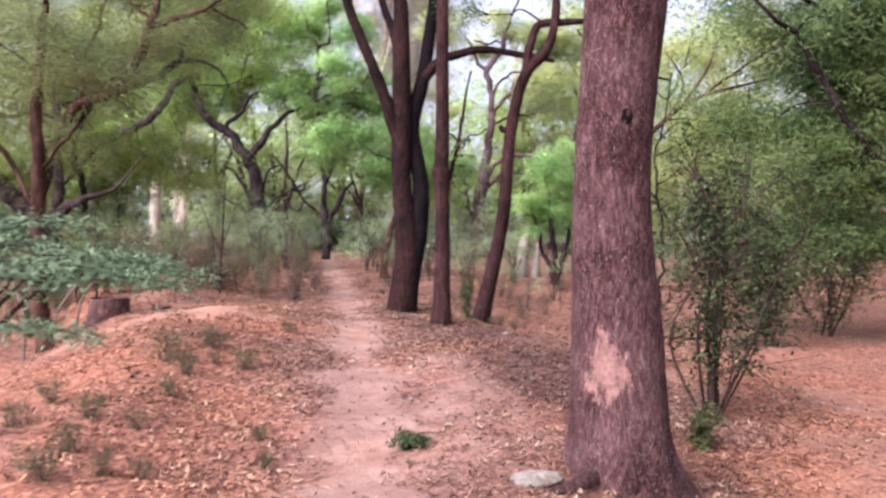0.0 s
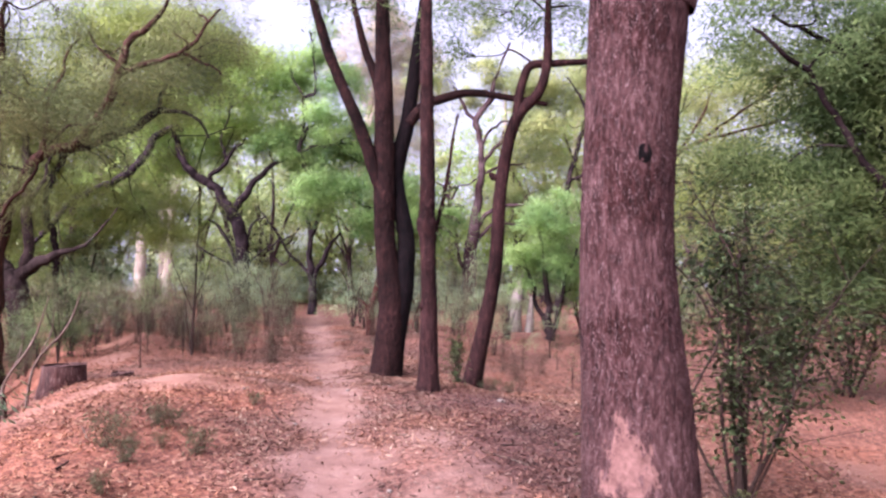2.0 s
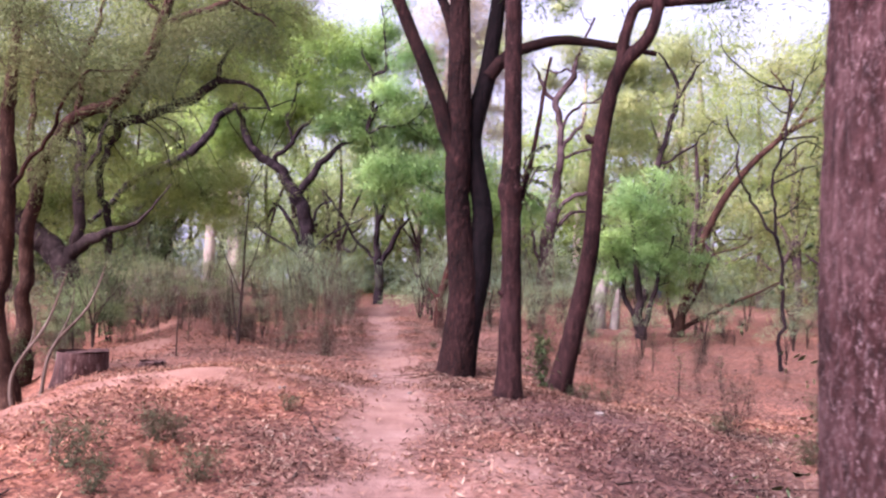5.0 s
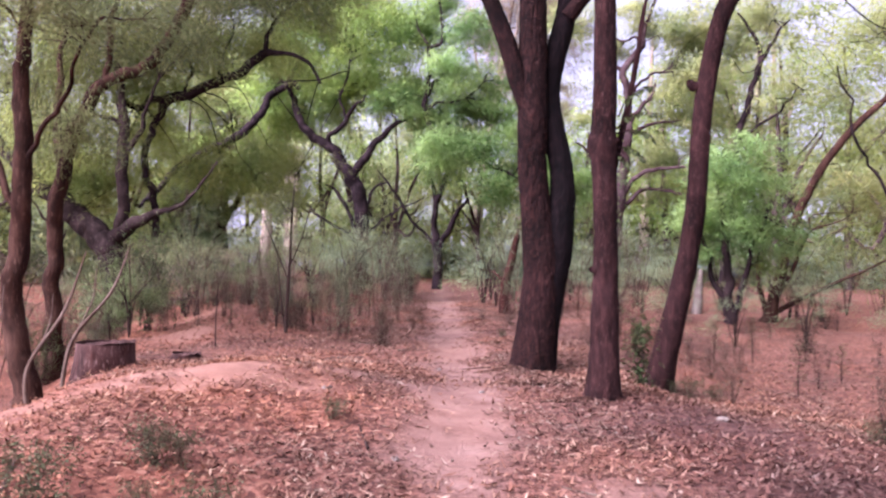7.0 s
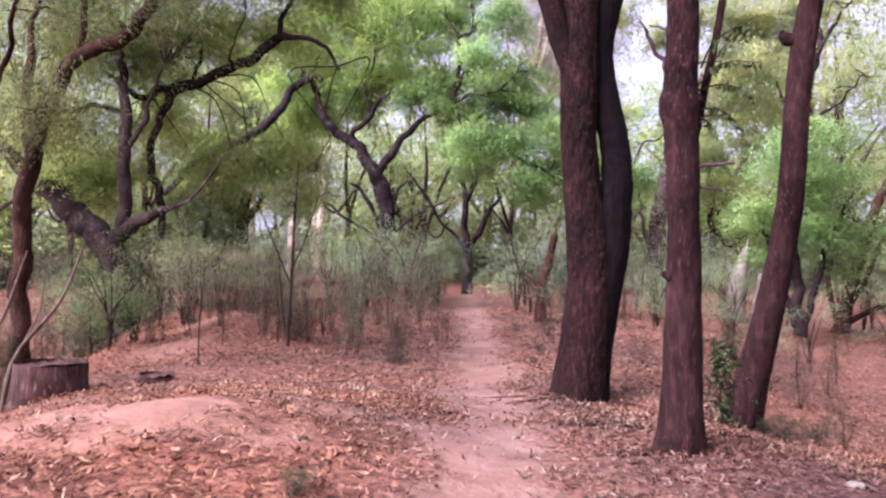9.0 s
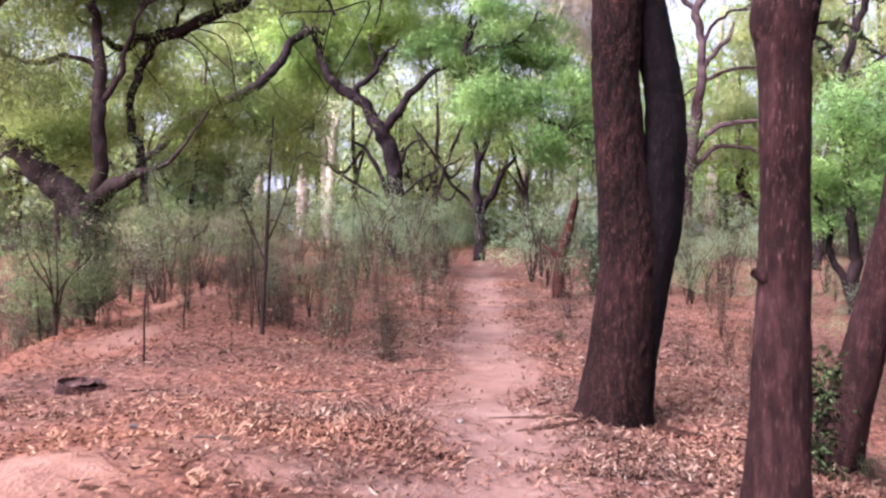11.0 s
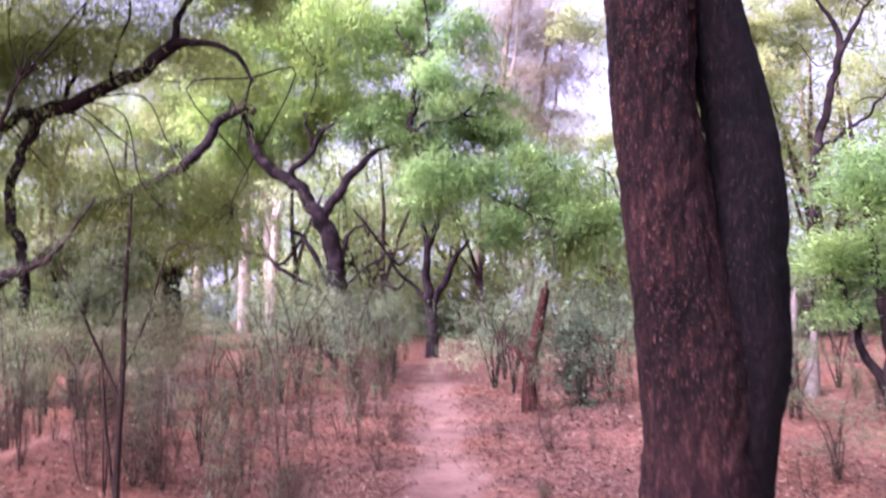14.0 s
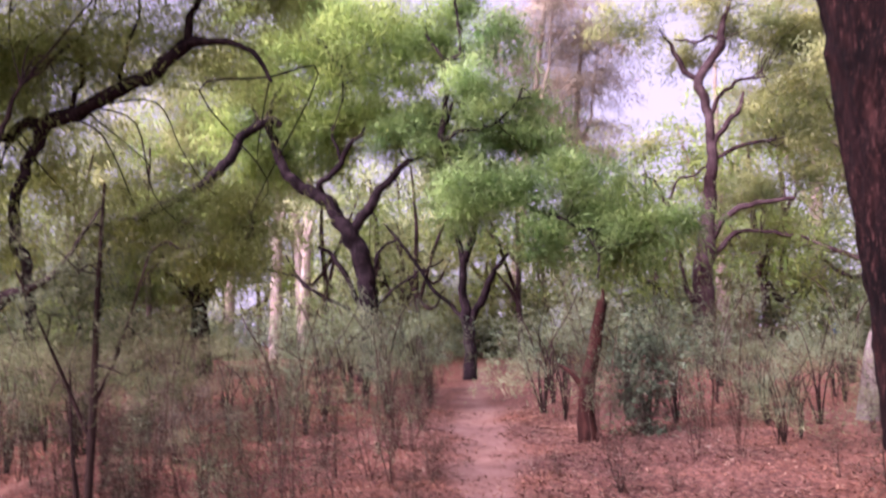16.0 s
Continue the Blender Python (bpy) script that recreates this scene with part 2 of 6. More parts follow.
def ground_material():
    m, nodes, links, shader = material("leaf_strewn_soil", 0.95)
    where = nodes.new("ShaderNodeTexCoord").outputs["Object"]
    attr = nodes.new("ShaderNodeAttribute")
    attr.attribute_name = "bare"
    soil = ramp_node(nodes, links, noise_node(nodes, links, where, 2.2, 6, 0.65), [(0.32, (0.155, 0.077, 0.057)), (0.55, (0.22, 0.12, 0.092)), (0.75, (0.28, 0.17, 0.136))])
    grit = noise_node(nodes, links, where, 45, 4, 0.7)
    soil = mix_node(nodes, links, 0.6, soil, ramp_node(nodes, links, grit, [(0.35, (0.7, 0.68, 0.66)), (0.65, (1.12, 1.1, 1.08))]), "MULTIPLY")
    vor = nodes.new("ShaderNodeTexVoronoi")
    vor.inputs["Scale"].default_value = 34
    warp = nodes.new("ShaderNodeMapping")
    warp.inputs["Scale"].default_value = (1, 0.6, 1)
    stir = nodes.new("ShaderNodeTexNoise")
    stir.inputs["Scale"].default_value = 14
    links.new(where, stir.inputs["Vector"])
    links.new(mix_node(nodes, links, 0.12, where, stir.outputs["Color"]), warp.inputs["Vector"])
    links.new(warp.outputs[0], vor.inputs["Vector"])
    litter = ramp_node(nodes, links, vor.outputs["Color"], [(0.0, (0.040, 0.0158, 0.0112)), (0.35, (0.104, 0.042, 0.028)), (0.65, (0.186, 0.082, 0.055)), (1.0, (0.285, 0.165, 0.12))])
    patch = noise_node(nodes, links, where, 0.7, 4, 0.6)
    litter = mix_node(nodes, links, 0.75, litter, ramp_node(nodes, links, patch, [(0.3, (0.66, 0.62, 0.64)), (0.7, (1.15, 1.08, 1.04))]), "MULTIPLY")
    edge = noise_node(nodes, links, where, 5, 5, 0.7)
    add = nodes.new("ShaderNodeMath")
    add.operation = "MULTIPLY_ADD"
    links.new(edge, add.inputs[0])
    add.inputs[1].default_value = 0.7
    links.new(attr.outputs["Fac"], add.inputs[2])
    mask = ramp_node(nodes, links, add.outputs[0], [(0.56, (0, 0, 0)), (0.98, (1, 1, 1))])
    colour = mix_node(nodes, links, 1.0, mix_node(nodes, links, mask, litter, soil), clay_tint(nodes, links), "MULTIPLY")
    links.new(colour, shader.inputs["Base Color"])
    rough = nodes.new("ShaderNodeMath")
    rough.operation = "MULTIPLY_ADD"
    rough.inputs[1].default_value = 0.35
    links.new(grit, rough.inputs[0])
    links.new(edge, rough.inputs[2])
    bump(nodes, links, shader, rough.outputs[0], 0.8, 0.05)
    return m


BARK_BROWN = bark_material("reddish_grey_bark", (0.042, 0.018, 0.0175), (0.145, 0.074, 0.070), (0.30, 0.20, 0.195), 32, 0.65, ((-0.15, -0.3, 1.00), (0.20, 0.2, 0.30)))
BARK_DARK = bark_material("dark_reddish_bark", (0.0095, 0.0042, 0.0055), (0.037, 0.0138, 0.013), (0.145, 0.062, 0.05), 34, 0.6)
# near-black: shade painted on the twin tree's right stem; also colours the knot hole
BARK_SHADE_KNOT = bark_material("shaded_stem_and_knot_bark", (0.005, 0.0028, 0.004), (0.013, 0.006, 0.0075), (0.045, 0.022, 0.023), 32, 0.5)
BARK_SLIM = bark_material("dusty_reddish_bark", (0.020, 0.0085, 0.009), (0.068, 0.028, 0.0265), (0.14, 0.068, 0.06), 18, 0.4)
BARK_FAR = bark_material("brown_bark", (0.020, 0.012, 0.0135), (0.054, 0.033, 0.034), (0.105, 0.070, 0.067), 6, 0.3)
# brown bark lightened to paint haze on the spreading and tall forked trees
BARK_HAZED = bark_material("haze_lightened_brown_bark", (0.026, 0.017, 0.020), (0.066, 0.043, 0.048), (0.125, 0.086, 0.090), 6, 0.3)
BARK_MAUVE = bark_material("mauve_grey_bark", (0.07, 0.043, 0.046), (0.145, 0.095, 0.097), (0.22, 0.16, 0.155), 6, 0.3)
BARK_GREY = bark_material("grey_brown_bark", (0.045, 0.028, 0.027), (0.09, 0.060, 0.056), (0.155, 0.112, 0.10), 7, 0.3)
BARK_TAN = bark_material("reddish_tan_bark", (0.045, 0.022, 0.016), (0.115, 0.060, 0.042), (0.19, 0.11, 0.08), 8, 0.3)
BARK_RED = bark_material("dry_red_brown_bark", (0.065, 0.036, 0.032), (0.155, 0.090, 0.080), (0.26, 0.17, 0.15), 7, 0.4)
BARK_PALE = bark_material("pale_smooth_bark", (0.34, 0.27, 0.23), (0.50, 0.43, 0.38), (0.60, 0.55, 0.50), 1.6, 0.1)
BARK_PALE_STONE = bark_material("pale_stone", (0.24, 0.20, 0.175), (0.34, 0.29, 0.26), (0.45, 0.40, 0.36), 9, 0.3)
WOOD_RED = bark_material("weathered_red_wood", (0.035, 0.015, 0.012), (0.105, 0.044, 0.033), (0.20, 0.097, 0.071), 7, 0.2)
STEM = bark_material("thin_brown_stem", (0.05, 0.032, 0.026), (0.11, 0.07, 0.057), (0.18, 0.125, 0.10), 14, 0.2)
STEM_RED = bark_material("dry_reddish_twig", (0.10, 0.058, 0.044), (0.18, 0.108, 0.084), (0.26, 0.17, 0.135), 14, 0.2)
STEM_GREY = bark_material("dry_grey_twig", (0.15, 0.105, 0.085), (0.25, 0.19, 0.155), (0.34, 0.27, 0.23), 14, 0.2)
LEAF_BRIGHT = leaf_material("bright_green_leaves", [(0.0, (0.216, 0.302, 0.075)), (0.5, (0.302, 0.396, 0.114)), (1.0, (0.387, 0.477, 0.168))], 0.8)
LEAF_MID = leaf_material("mid_green_leaves", [(0.0, (0.172, 0.268, 0.092)), (0.5, (0.262, 0.372, 0.136)), (1.0, (0.352, 0.470, 0.196))], 0.8)
LEAF_YELLOW = leaf_material("yellow_green_leaves", [(0.0, (0.268, 0.292, 0.109)), (0.5, (0.351, 0.372, 0.160)), (1.0, (0.427, 0.440, 0.240))], 0.8)
LEAF_DEEP = leaf_material("deep_green_leaves", [(0.0, (0.07, 0.10, 0.036)), (0.6, (0.13, 0.17, 0.066)), (1.0, (0.21, 0.25, 0.11))], 0.72)
LEAF_DUSK = leaf_material("dull_green_leaves", [(0.0, (0.14, 0.145, 0.078)), (0.5, (0.22, 0.222, 0.122)), (1.0, (0.30, 0.30, 0.175))], 0.7)
LEAF_BROWN = leaf_material("brownish_dry_leaves", [(0.0, (0.15, 0.112, 0.082)), (0.5, (0.22, 0.168, 0.128)), (1.0, (0.30, 0.245, 0.19))], 0.65)
LEAF_OLIVE = leaf_material("olive_feathery_leaves", [(0.0, (0.20, 0.235, 0.07)), (0.5, (0.29, 0.33, 0.105)), (1.0, (0.385, 0.42, 0.16))], 0.84)
LEAF_HUSK = leaf_material("faded_olive_leaves", [(0.0, (0.102, 0.112, 0.047)), (0.5, (0.153, 0.166, 0.072)), (1.0, (0.217, 0.221, 0.111))], 0.8)
# lightened grey-green that also carries the haze over the farther bushes
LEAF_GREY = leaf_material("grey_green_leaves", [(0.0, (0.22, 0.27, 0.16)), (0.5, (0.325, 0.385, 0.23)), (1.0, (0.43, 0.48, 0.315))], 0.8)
LEAF_BLUE = leaf_material("blue_green_fronds", [(0.0, (0.20, 0.29, 0.17)), (0.5, (0.29, 0.39, 0.25)), (1.0, (0.40, 0.49, 0.35))], 0.7)
LEAF_BUSH = leaf_material("glossy_green_leaves", [(0.0, (0.115, 0.155, 0.063)), (0.6, (0.20, 0.25, 0.112)), (1.0, (0.30, 0.345, 0.182))], 0.72)
LEAF_WEED = leaf_material("grey_green_weed_leaves", [(0.0, (0.15, 0.165, 0.09)), (0.5, (0.225, 0.245, 0.14)), (1.0, (0.31, 0.325, 0.205))], 0.7)
# the hanging leaflets' backlit darkness is put into this colour
LEAF_BACKLIT = leaf_material("backlit_dark_leaves", [(0.0, (0.035, 0.045, 0.018)), (0.5, (0.055, 0.068, 0.028)), (1.0, (0.09, 0.10, 0.045))], 0.15)
# distant haze is put into the leaf colour, paler than the leaves' own green
LEAF_HAZED = leaf_material("haze_paled_green_leaves", [(0.0, (0.34, 0.39, 0.17)), (0.5, (0.44, 0.49, 0.24)), (1.0, (0.54, 0.57, 0.33))], 0.8)
LEAF_SPARSE = leaf_material("brownish_hanging_leaves", [(0.0, (0.32, 0.265, 0.205)), (0.5, (0.44, 0.36, 0.285)), (1.0, (0.54, 0.455, 0.38))], 0.82)
LITTER = leaf_material("dry_fallen_leaves", [(0.0, (0.045, 0.019, 0.015)), (0.35, (0.125, 0.054, 0.040)), (0.7, (0.205, 0.104, 0.077)), (0.92, (0.28, 0.165, 0.125)), (1.0, (0.37, 0.26, 0.21))], 0.12, True)
BLUE_SHEET = bark_material("faded_blue_cloth", (0.16, 0.26, 0.42), (0.24, 0.36, 0.52), (0.34, 0.45, 0.6), 3, 0.1)
GROUND = ground_material()


# ---- the lie of the land ----
def path_x(y):
    return np.interp(y, [-60, -10, 0, 4.8, 7.2, 10.3, 14.5, 18, 25, 29, 34, 45, 70], [3, 0.6, 0.0, -0.42, -0.7, -1.0, -1.55, -2.15, -3.2, -3.9, -4.6, -6.2, -10])


def land(x, y):
    """The ground's height."""
    x, y = np.broadcast_arrays(np.asarray(x, float), np.asarray(y, float))
    z = np.interp(y, [-60, 0, 4, 6, 8.5, 10.5, 13, 17, 20, 25, 30, 38, 45, 100, 400], [-0.2, -0.2, -0.3, -0.35, -0.22, -0.06, 0.02, 0.0, 0.02, 0.17, 0.28, 0.42, 0.5, 0.9, 1.3])
    near = 1 - smooth(20, 32, y)
    # a gentle fall to one side with hollows at the trees' feet, a low bank with a ditch behind it on the other
    z = z - 0.20 * np.exp(-(((x - 1.0) / 0.75) ** 2) - (((y - 15.7) / 1.7) ** 2)) - 0.11 * np.exp(-(((x + 0.5) / 0.45) ** 2) - (((y - 15.4) / 0.9) ** 2))
    z = z - near * 0.45 * smooth(0.2, 3.2, x)
    z = z + 0.36 * np.exp(-(((x + 3.4) / 1.35) ** 2) - (((y - 11.6) / 2.6) ** 2))
    z = z + 0.22 * np.exp(-(((x + 3.0) / 1.0) ** 2) - (((y - 7.0) / 2.6) ** 2))
    z = z + 0.36 * np.exp(-(((x + 6.75 + 0.4 * (y - 20.6)) / 1.0) ** 2) - (((y - 20.6) / 2.8) ** 2))
    edge = np.interp(y, [-60, 0, 6, 10, 14, 18, 22, 26, 60], [-3.6, -3.6, -3.9, -4.5, -5.2, -7.4, -9.0, -11, -20])
    z = z - (1 - smooth(24, 34, y)) * 0.75 * smooth(0.0, 1.7, edge - x)
    p = np.stack([x, y, 0 * x], -1).reshape(-1, 3)
    rough = (fbm(p * 0.45, 3, 3).reshape(x.shape) - 0.5) * 0.16 + (fbm(p * 2.3 + 5, 3, 8).reshape(x.shape) - 0.5) * 0.075
    tread = np.exp(-(((x - path_x(y)) / 0.5) ** 2))
    return z + rough * (1 - 0.92 * tread) - 0.05 * tread


def bareness(x, y):
    d = np.abs(x - path_x(y)) + (vnoise(np.stack([x * 1.3, y * 1.3, 0 * x], -1).reshape(-1, 3), 4).reshape(x.shape) - 0.5) * 0.5
    bare = (1 - smooth(0.0, 0.78, d)) * (0.86 - 0.3 * smooth(20, 36, y))
    worn = 0.1 + 1.5 * fbm(np.stack([x * 2.1, y * 1.4, 0 * x], -1).reshape(-1, 3), 3, 14).reshape(x.shape)
    for cx, cy, rx, ry, s in ((-4.1, 12.1, 0.6, 1.0, 1.0), (-3.2, 12.1, 0.8, 0.8, 0.95), (-2.6, 13.2, 0.8, 0.6, 0.6), (-4.5, 10.8, 0.5, 1.3, 0.7), (-6.4, 17.8, 0.5, 1.4, 0.7), (-7.3, 20.6, 0.6, 1.6, 0.7), (0.6, 5.2, 0.9, 0.6, 0.5), (3.9, 7.4, 1.5, 2.0, 0.4), (5.4, 10.2, 1.8, 1.8, 0.45), (-1.3, 12.6, 0.7, 0.5, 0.5), (-3.6, 5.6, 0.8, 1.6, 0.6), (-7.2, 21.4, 0.8, 2.0, 0.5), (0.25, 7.5, 0.8, 2.5, 0.6), (-0.1, 9.5, 0.7, 1.5, 0.5), (-2.7, 12.1, 0.5, 0.5, 0.8), (-3.5, 11.3, 0.5, 0.4, 0.85), (-1.8, 13.2, 0.5, 0.4, 0.8), (3.0, 10.5, 1.2, 2.0, 0.4), (4.5, 6.0, 1.6, 2.0, 0.55)):
        bare = np.maximum(bare, s * (1 - smooth(0.3, 1.3, np.hypot((x - cx) / rx, (y - cy) / ry))) * worn)
    return bare


def clay(x, y):
    """Where the earth and its litter are orange (1) rather than dull brown (0)."""
    p = np.stack([x * 0.9, y * 0.9, 0 * x], -1).reshape(-1, 3)
    side = x - path_x(y)
    left = smooth(0.3, 1.6, -side) * (1 - 0.55 * smooth(12.5, 15, y))
    left = np.maximum(left, smooth(5.0, 6.5, -x) * smooth(15, 17, y))
    right = smooth(2.3, 3.4, side) * (1 - 0.5 * smooth(10, 14, y))
    dull = smooth(0.9, 1.9, side) * (1 - smooth(3.6, 4.8, side)) * smooth(7.2, 9.0, y) * (1 - smooth(12.5, 14.5, y))
    return np.clip(0.42 + 0.45 * np.maximum(left, right) - 0.55 * dull + (fbm(p, 3, 31).reshape(np.shape(x)) - 0.5) * 0.6, 0, 1)


def at_ground(x, y, dz=0.0):
    return (x, y, float(land(x, y)) + dz)


def spread(lo, hi, step, reach, grow=1.22):
    mid = np.arange(lo, hi + 1e-6, step)
    a, gap = [], step
    while (a[-1] if a else 0) < reach:
        gap *= grow
        a.append((a[-1] if a else 0) + gap)
    a = np.array(a)
    return np.r_[lo - a[::-1], mid, hi + a]


gx, gy = spread(-11, 8, 0.11, 420), spread(-3, 32, 0.14, 420)
GX, GY = np.meshgrid(gx, gy)
GZ = land(GX, GY)
nx, ny = len(gx), len(gy)
first = (np.arange(ny - 1)[:, None] * nx + np.arange(nx - 1)).ravel()
ground_mesh = quad_mesh("ground", np.stack([GX, GY, GZ], -1).reshape(-1, 3), np.stack([first, first + 1, first + nx + 1, first + nx], -1), GROUND)
bare_attr = ground_mesh.attributes.new("bare", "FLOAT", "POINT")
bare_attr.data.foreach_set("value", bareness(GX, GY).astype(np.float32).ravel())
ground_mesh.attributes.new("clay", "FLOAT", "POINT").data.foreach_set("value", clay(GX, GY).astype(np.float32).ravel())
ground = tagged(new("ground", ground_mesh), "reddish forest floor with a worn dusty footpath and fallen leaves", "ground", kind="structure")


# ---- trees ----
def crown_clusters(rng, blobs, clump=4):
    """Centres of leaf clusters inside egg-shaped masses, gathered in clumps with gaps between them, and the heart of the mass that each belongs to."""
    out, hearts = [], []
    for cx, cy, cz, rx, ry, rz, n in blobs:
        k = max(1, n // clump)
        v = unit(rng.normal(size=(k, 3))) * rng.uniform(0.3, 1.0, (k, 1)) ** 0.55
        v = np.repeat(v, clump, 0)[:max(n, 1)]
        v = v + rng.normal(size=v.shape) * (0.17, 0.17, 0.11)
        out.append(v * (rx, ry, rz) + (cx, cy, cz))
        hearts.append(np.tile((cx, cy, cz - 0.3 * rz), (len(v), 1)))
    return np.vstack(out), np.vstack(hearts)


def foliage(rng, centres, hearts, per, size, length, width, droop, flat=0.5):
    """Feathery sprays: at each centre narrow leaflets along a plume that arches outwards and hangs."""
    n = len(centres)
    way = unit(centres - hearts) * (0.75, 0.75, 0.35) + rng.normal(size=(n, 3)) * (0.65, 0.65, 0.3)
    way[:, 2] -= droop * 0.45
    way = unit(way)
    s = rng.uniform(0.65, 1.35, (n, 1)) * size
    way, s, base, heart = (np.repeat(v, per, 0) for v in (way, s, centres, hearts + np.zeros((n, 3))))
    m = n * per
    u = rng.uniform(-0.75, 1.0, (m, 1))
    p = base + way * u * s + rng.normal(size=(m, 3)) * (0.30, 0.30, 0.17) * s * (1.1 - 0.5 * np.abs(u))
    p[:, 2] -= droop * (s * u * u)[:, 0] * 0.45
    lie = way * 0.9 + rng.normal(size=(m, 3)) * 0.55
    lie[:, 2] -= droop * (0.3 + 0.6 * np.maximum(u[:, 0], 0)) * (1 - 0.4 * flat)
    lie = unit(lie)
    face = unit(p - heart) * 0.5 + (0, 0, 0.8) + rng.normal(size=(m, 3)) * 0.45
    over = unit(np.cross(face, lie))
    k = rng.uniform(0.6, 1.35, (m, 1))
    ln, wd = lie * length * k * 0.5, over * width * k * 0.5
    # the leaves of one spray share the shading of its rounded mass
    shade = unit((p - base) / s * (0.8, 0.8, 1.5) + unit(p - heart) * 0.5 + (0, 0, 0.65) + unit(face) * 0.35)
    return np.stack([p - ln * 0.7 + wd, p - ln - wd * 0.4, p + ln], 1).reshape(-1, 3), np.arange(3 * m).reshape(-1, 3), np.repeat(shade, 3, 0)


def nearest(joints, c, rng, few):
    d = np.linalg.norm(joints - c, axis=1) + np.maximum(0, joints[:, 2] - c[2]) * 0.8
    return joints[rng.choice(np.argsort(d)[:few])]


def twig_lines(rng, joints, centres, r0, sides=4, per=4):
    """Crooked side branches from the limbs to hubs inside the crown, and thin twigs from these to the leaf clusters."""
    pieces, hubs = [], [joints]
    order = rng.permutation(len(centres))[: max(2, len(centres) // 7)]
    for k in order:
        a = nearest(joints, centres[k], rng, 3)
        c = a + (centres[k] - a) * rng.uniform(0.6, 0.9)
        d = np.linalg.norm(c - a)
        w = rng.normal(size=(2, 3)) * 0.13 * d
        line = glide([a, a + (c - a) * 0.33 + w[0] + (0, 0, 0.1 * d), a + (c - a) * 0.68 + w[1] + (0, 0, 0.05 * d), c], per)
        pieces.append(tube(line, np.linspace(r0 * 1.7, r0 * 0.5, len(line)), sides + 1, wobble=0))
        hubs.append(line[len(line) // 2:])
    hubs = np.vstack(hubs)
    for c in centres:
        a = nearest(hubs, c, rng, 2)
        d = np.linalg.norm(c - a)
        line = glide([a, (a + c) / 2 + rng.normal(size=3) * 0.15 * d + (0, 0, 0.1 * d), c], max(2, per - 1))
        pieces.append(tube(line, np.linspace(r0 * 0.5, r0 * 0.15, len(line)), max(3, sides - 1), wobble=0))
    return join(pieces)


def tree(name, base, limbs, blobs, bark, leaf, label, seed, per=60, size=0.9, length=0.2, width=0.07, droop=0.35, flat=0.5, sides=14,
         relief=0.0, grain=9.0, steps=10, twig=0.013, foot=0.5, group="", category="tree", fine=True, open_limbs=0.0, crook=0.25):
    """A tree: limbs are (sway in depth, rows of (x, z, radius)) beside its base's depth, the first one its trunk; blobs its leaf masses."""
    rng = np.random.default_rng(seed)
    root = thing(name, base, label, category, group)
    b = np.array(base)
    joints = []
    for k, (sway, rows, *skin) in enumerate(limbs):
        rows = np.array(rows, float)
        u = np.linspace(0, 1, len(rows))
        start = 0.0 if k == 0 or np.isscalar(sway) else sway[0]
        end = sway if np.isscalar(sway) else sway[1]
        line = np.stack([rows[:, 0], b[1] + start + (end - start) * u**1.5, rows[:, 1], rows[:, 2]], -1)
        line = glide(line, skin[1] if len(skin) > 1 else steps)
        if k:
            line[:, :3] += (np.stack([fbm(line[:, :3] * 1.2 + k * 7 + 5 * q, 2, seed) for q in range(3)], -1) - 0.5) * crook * smooth(0, 0.4, np.linspace(0, 1, len(line)))[:, None]
        if crook > 0.15:
            line[:, :3] += (np.stack([fbm(line[:, :3] * 3.3 + k * 9 + 4 * q, 2, seed + 3) for q in range(3)], -1) - 0.5) * 0.17
        me = quad_mesh("limb", *tube(line[:, :3] - b, np.maximum(line[:, 3], 0.008), sides if k == 0 else max(8, sides * 2 // 3), seed + k, relief * (1 if k == 0 else 0.7), grain, 0.06 if k == 0 else 0.13, foot=foot if k == 0 else 0), skin[0] if skin else bark)
        part("trunk" if k == 0 else "limb", me, root)
        joints.append(line[len(line) // 3 if k else len(line) // 2:, :3])
    if blobs:
        joints = np.vstack(joints)[::2]
        centres, hearts = crown_clusters(rng, blobs)
        if open_limbs:
            # the leaves grow round and behind the limbs, not over them
            d = np.sqrt((centres[:, None, 0] - joints[None, :, 0]) ** 2 + (centres[:, None, 2] - joints[None, :, 2]) ** 2).min(1)
            centres[:, 1] += np.where((d < open_limbs) & (rng.uniform(size=len(d)) < 0.72), np.maximum(0, b[1] + 1.3 - centres[:, 1]), 0)
        tw = twig_lines(rng, joints, centres, twig) if fine else twig_lines(rng, joints, centres[::3], twig, 3, 2)
        part("twig_spray", quad_mesh("twig_spray", tw[0] - b, tw[1], bark), root, kind="stuff")
        lv = foliage(rng, centres, hearts, per, size, length, width, droop, flat)
        part("crown", quad_mesh("crown", lv[0] - b, lv[1], leaf, True, lv[2]), root, kind="stuff")
    return root


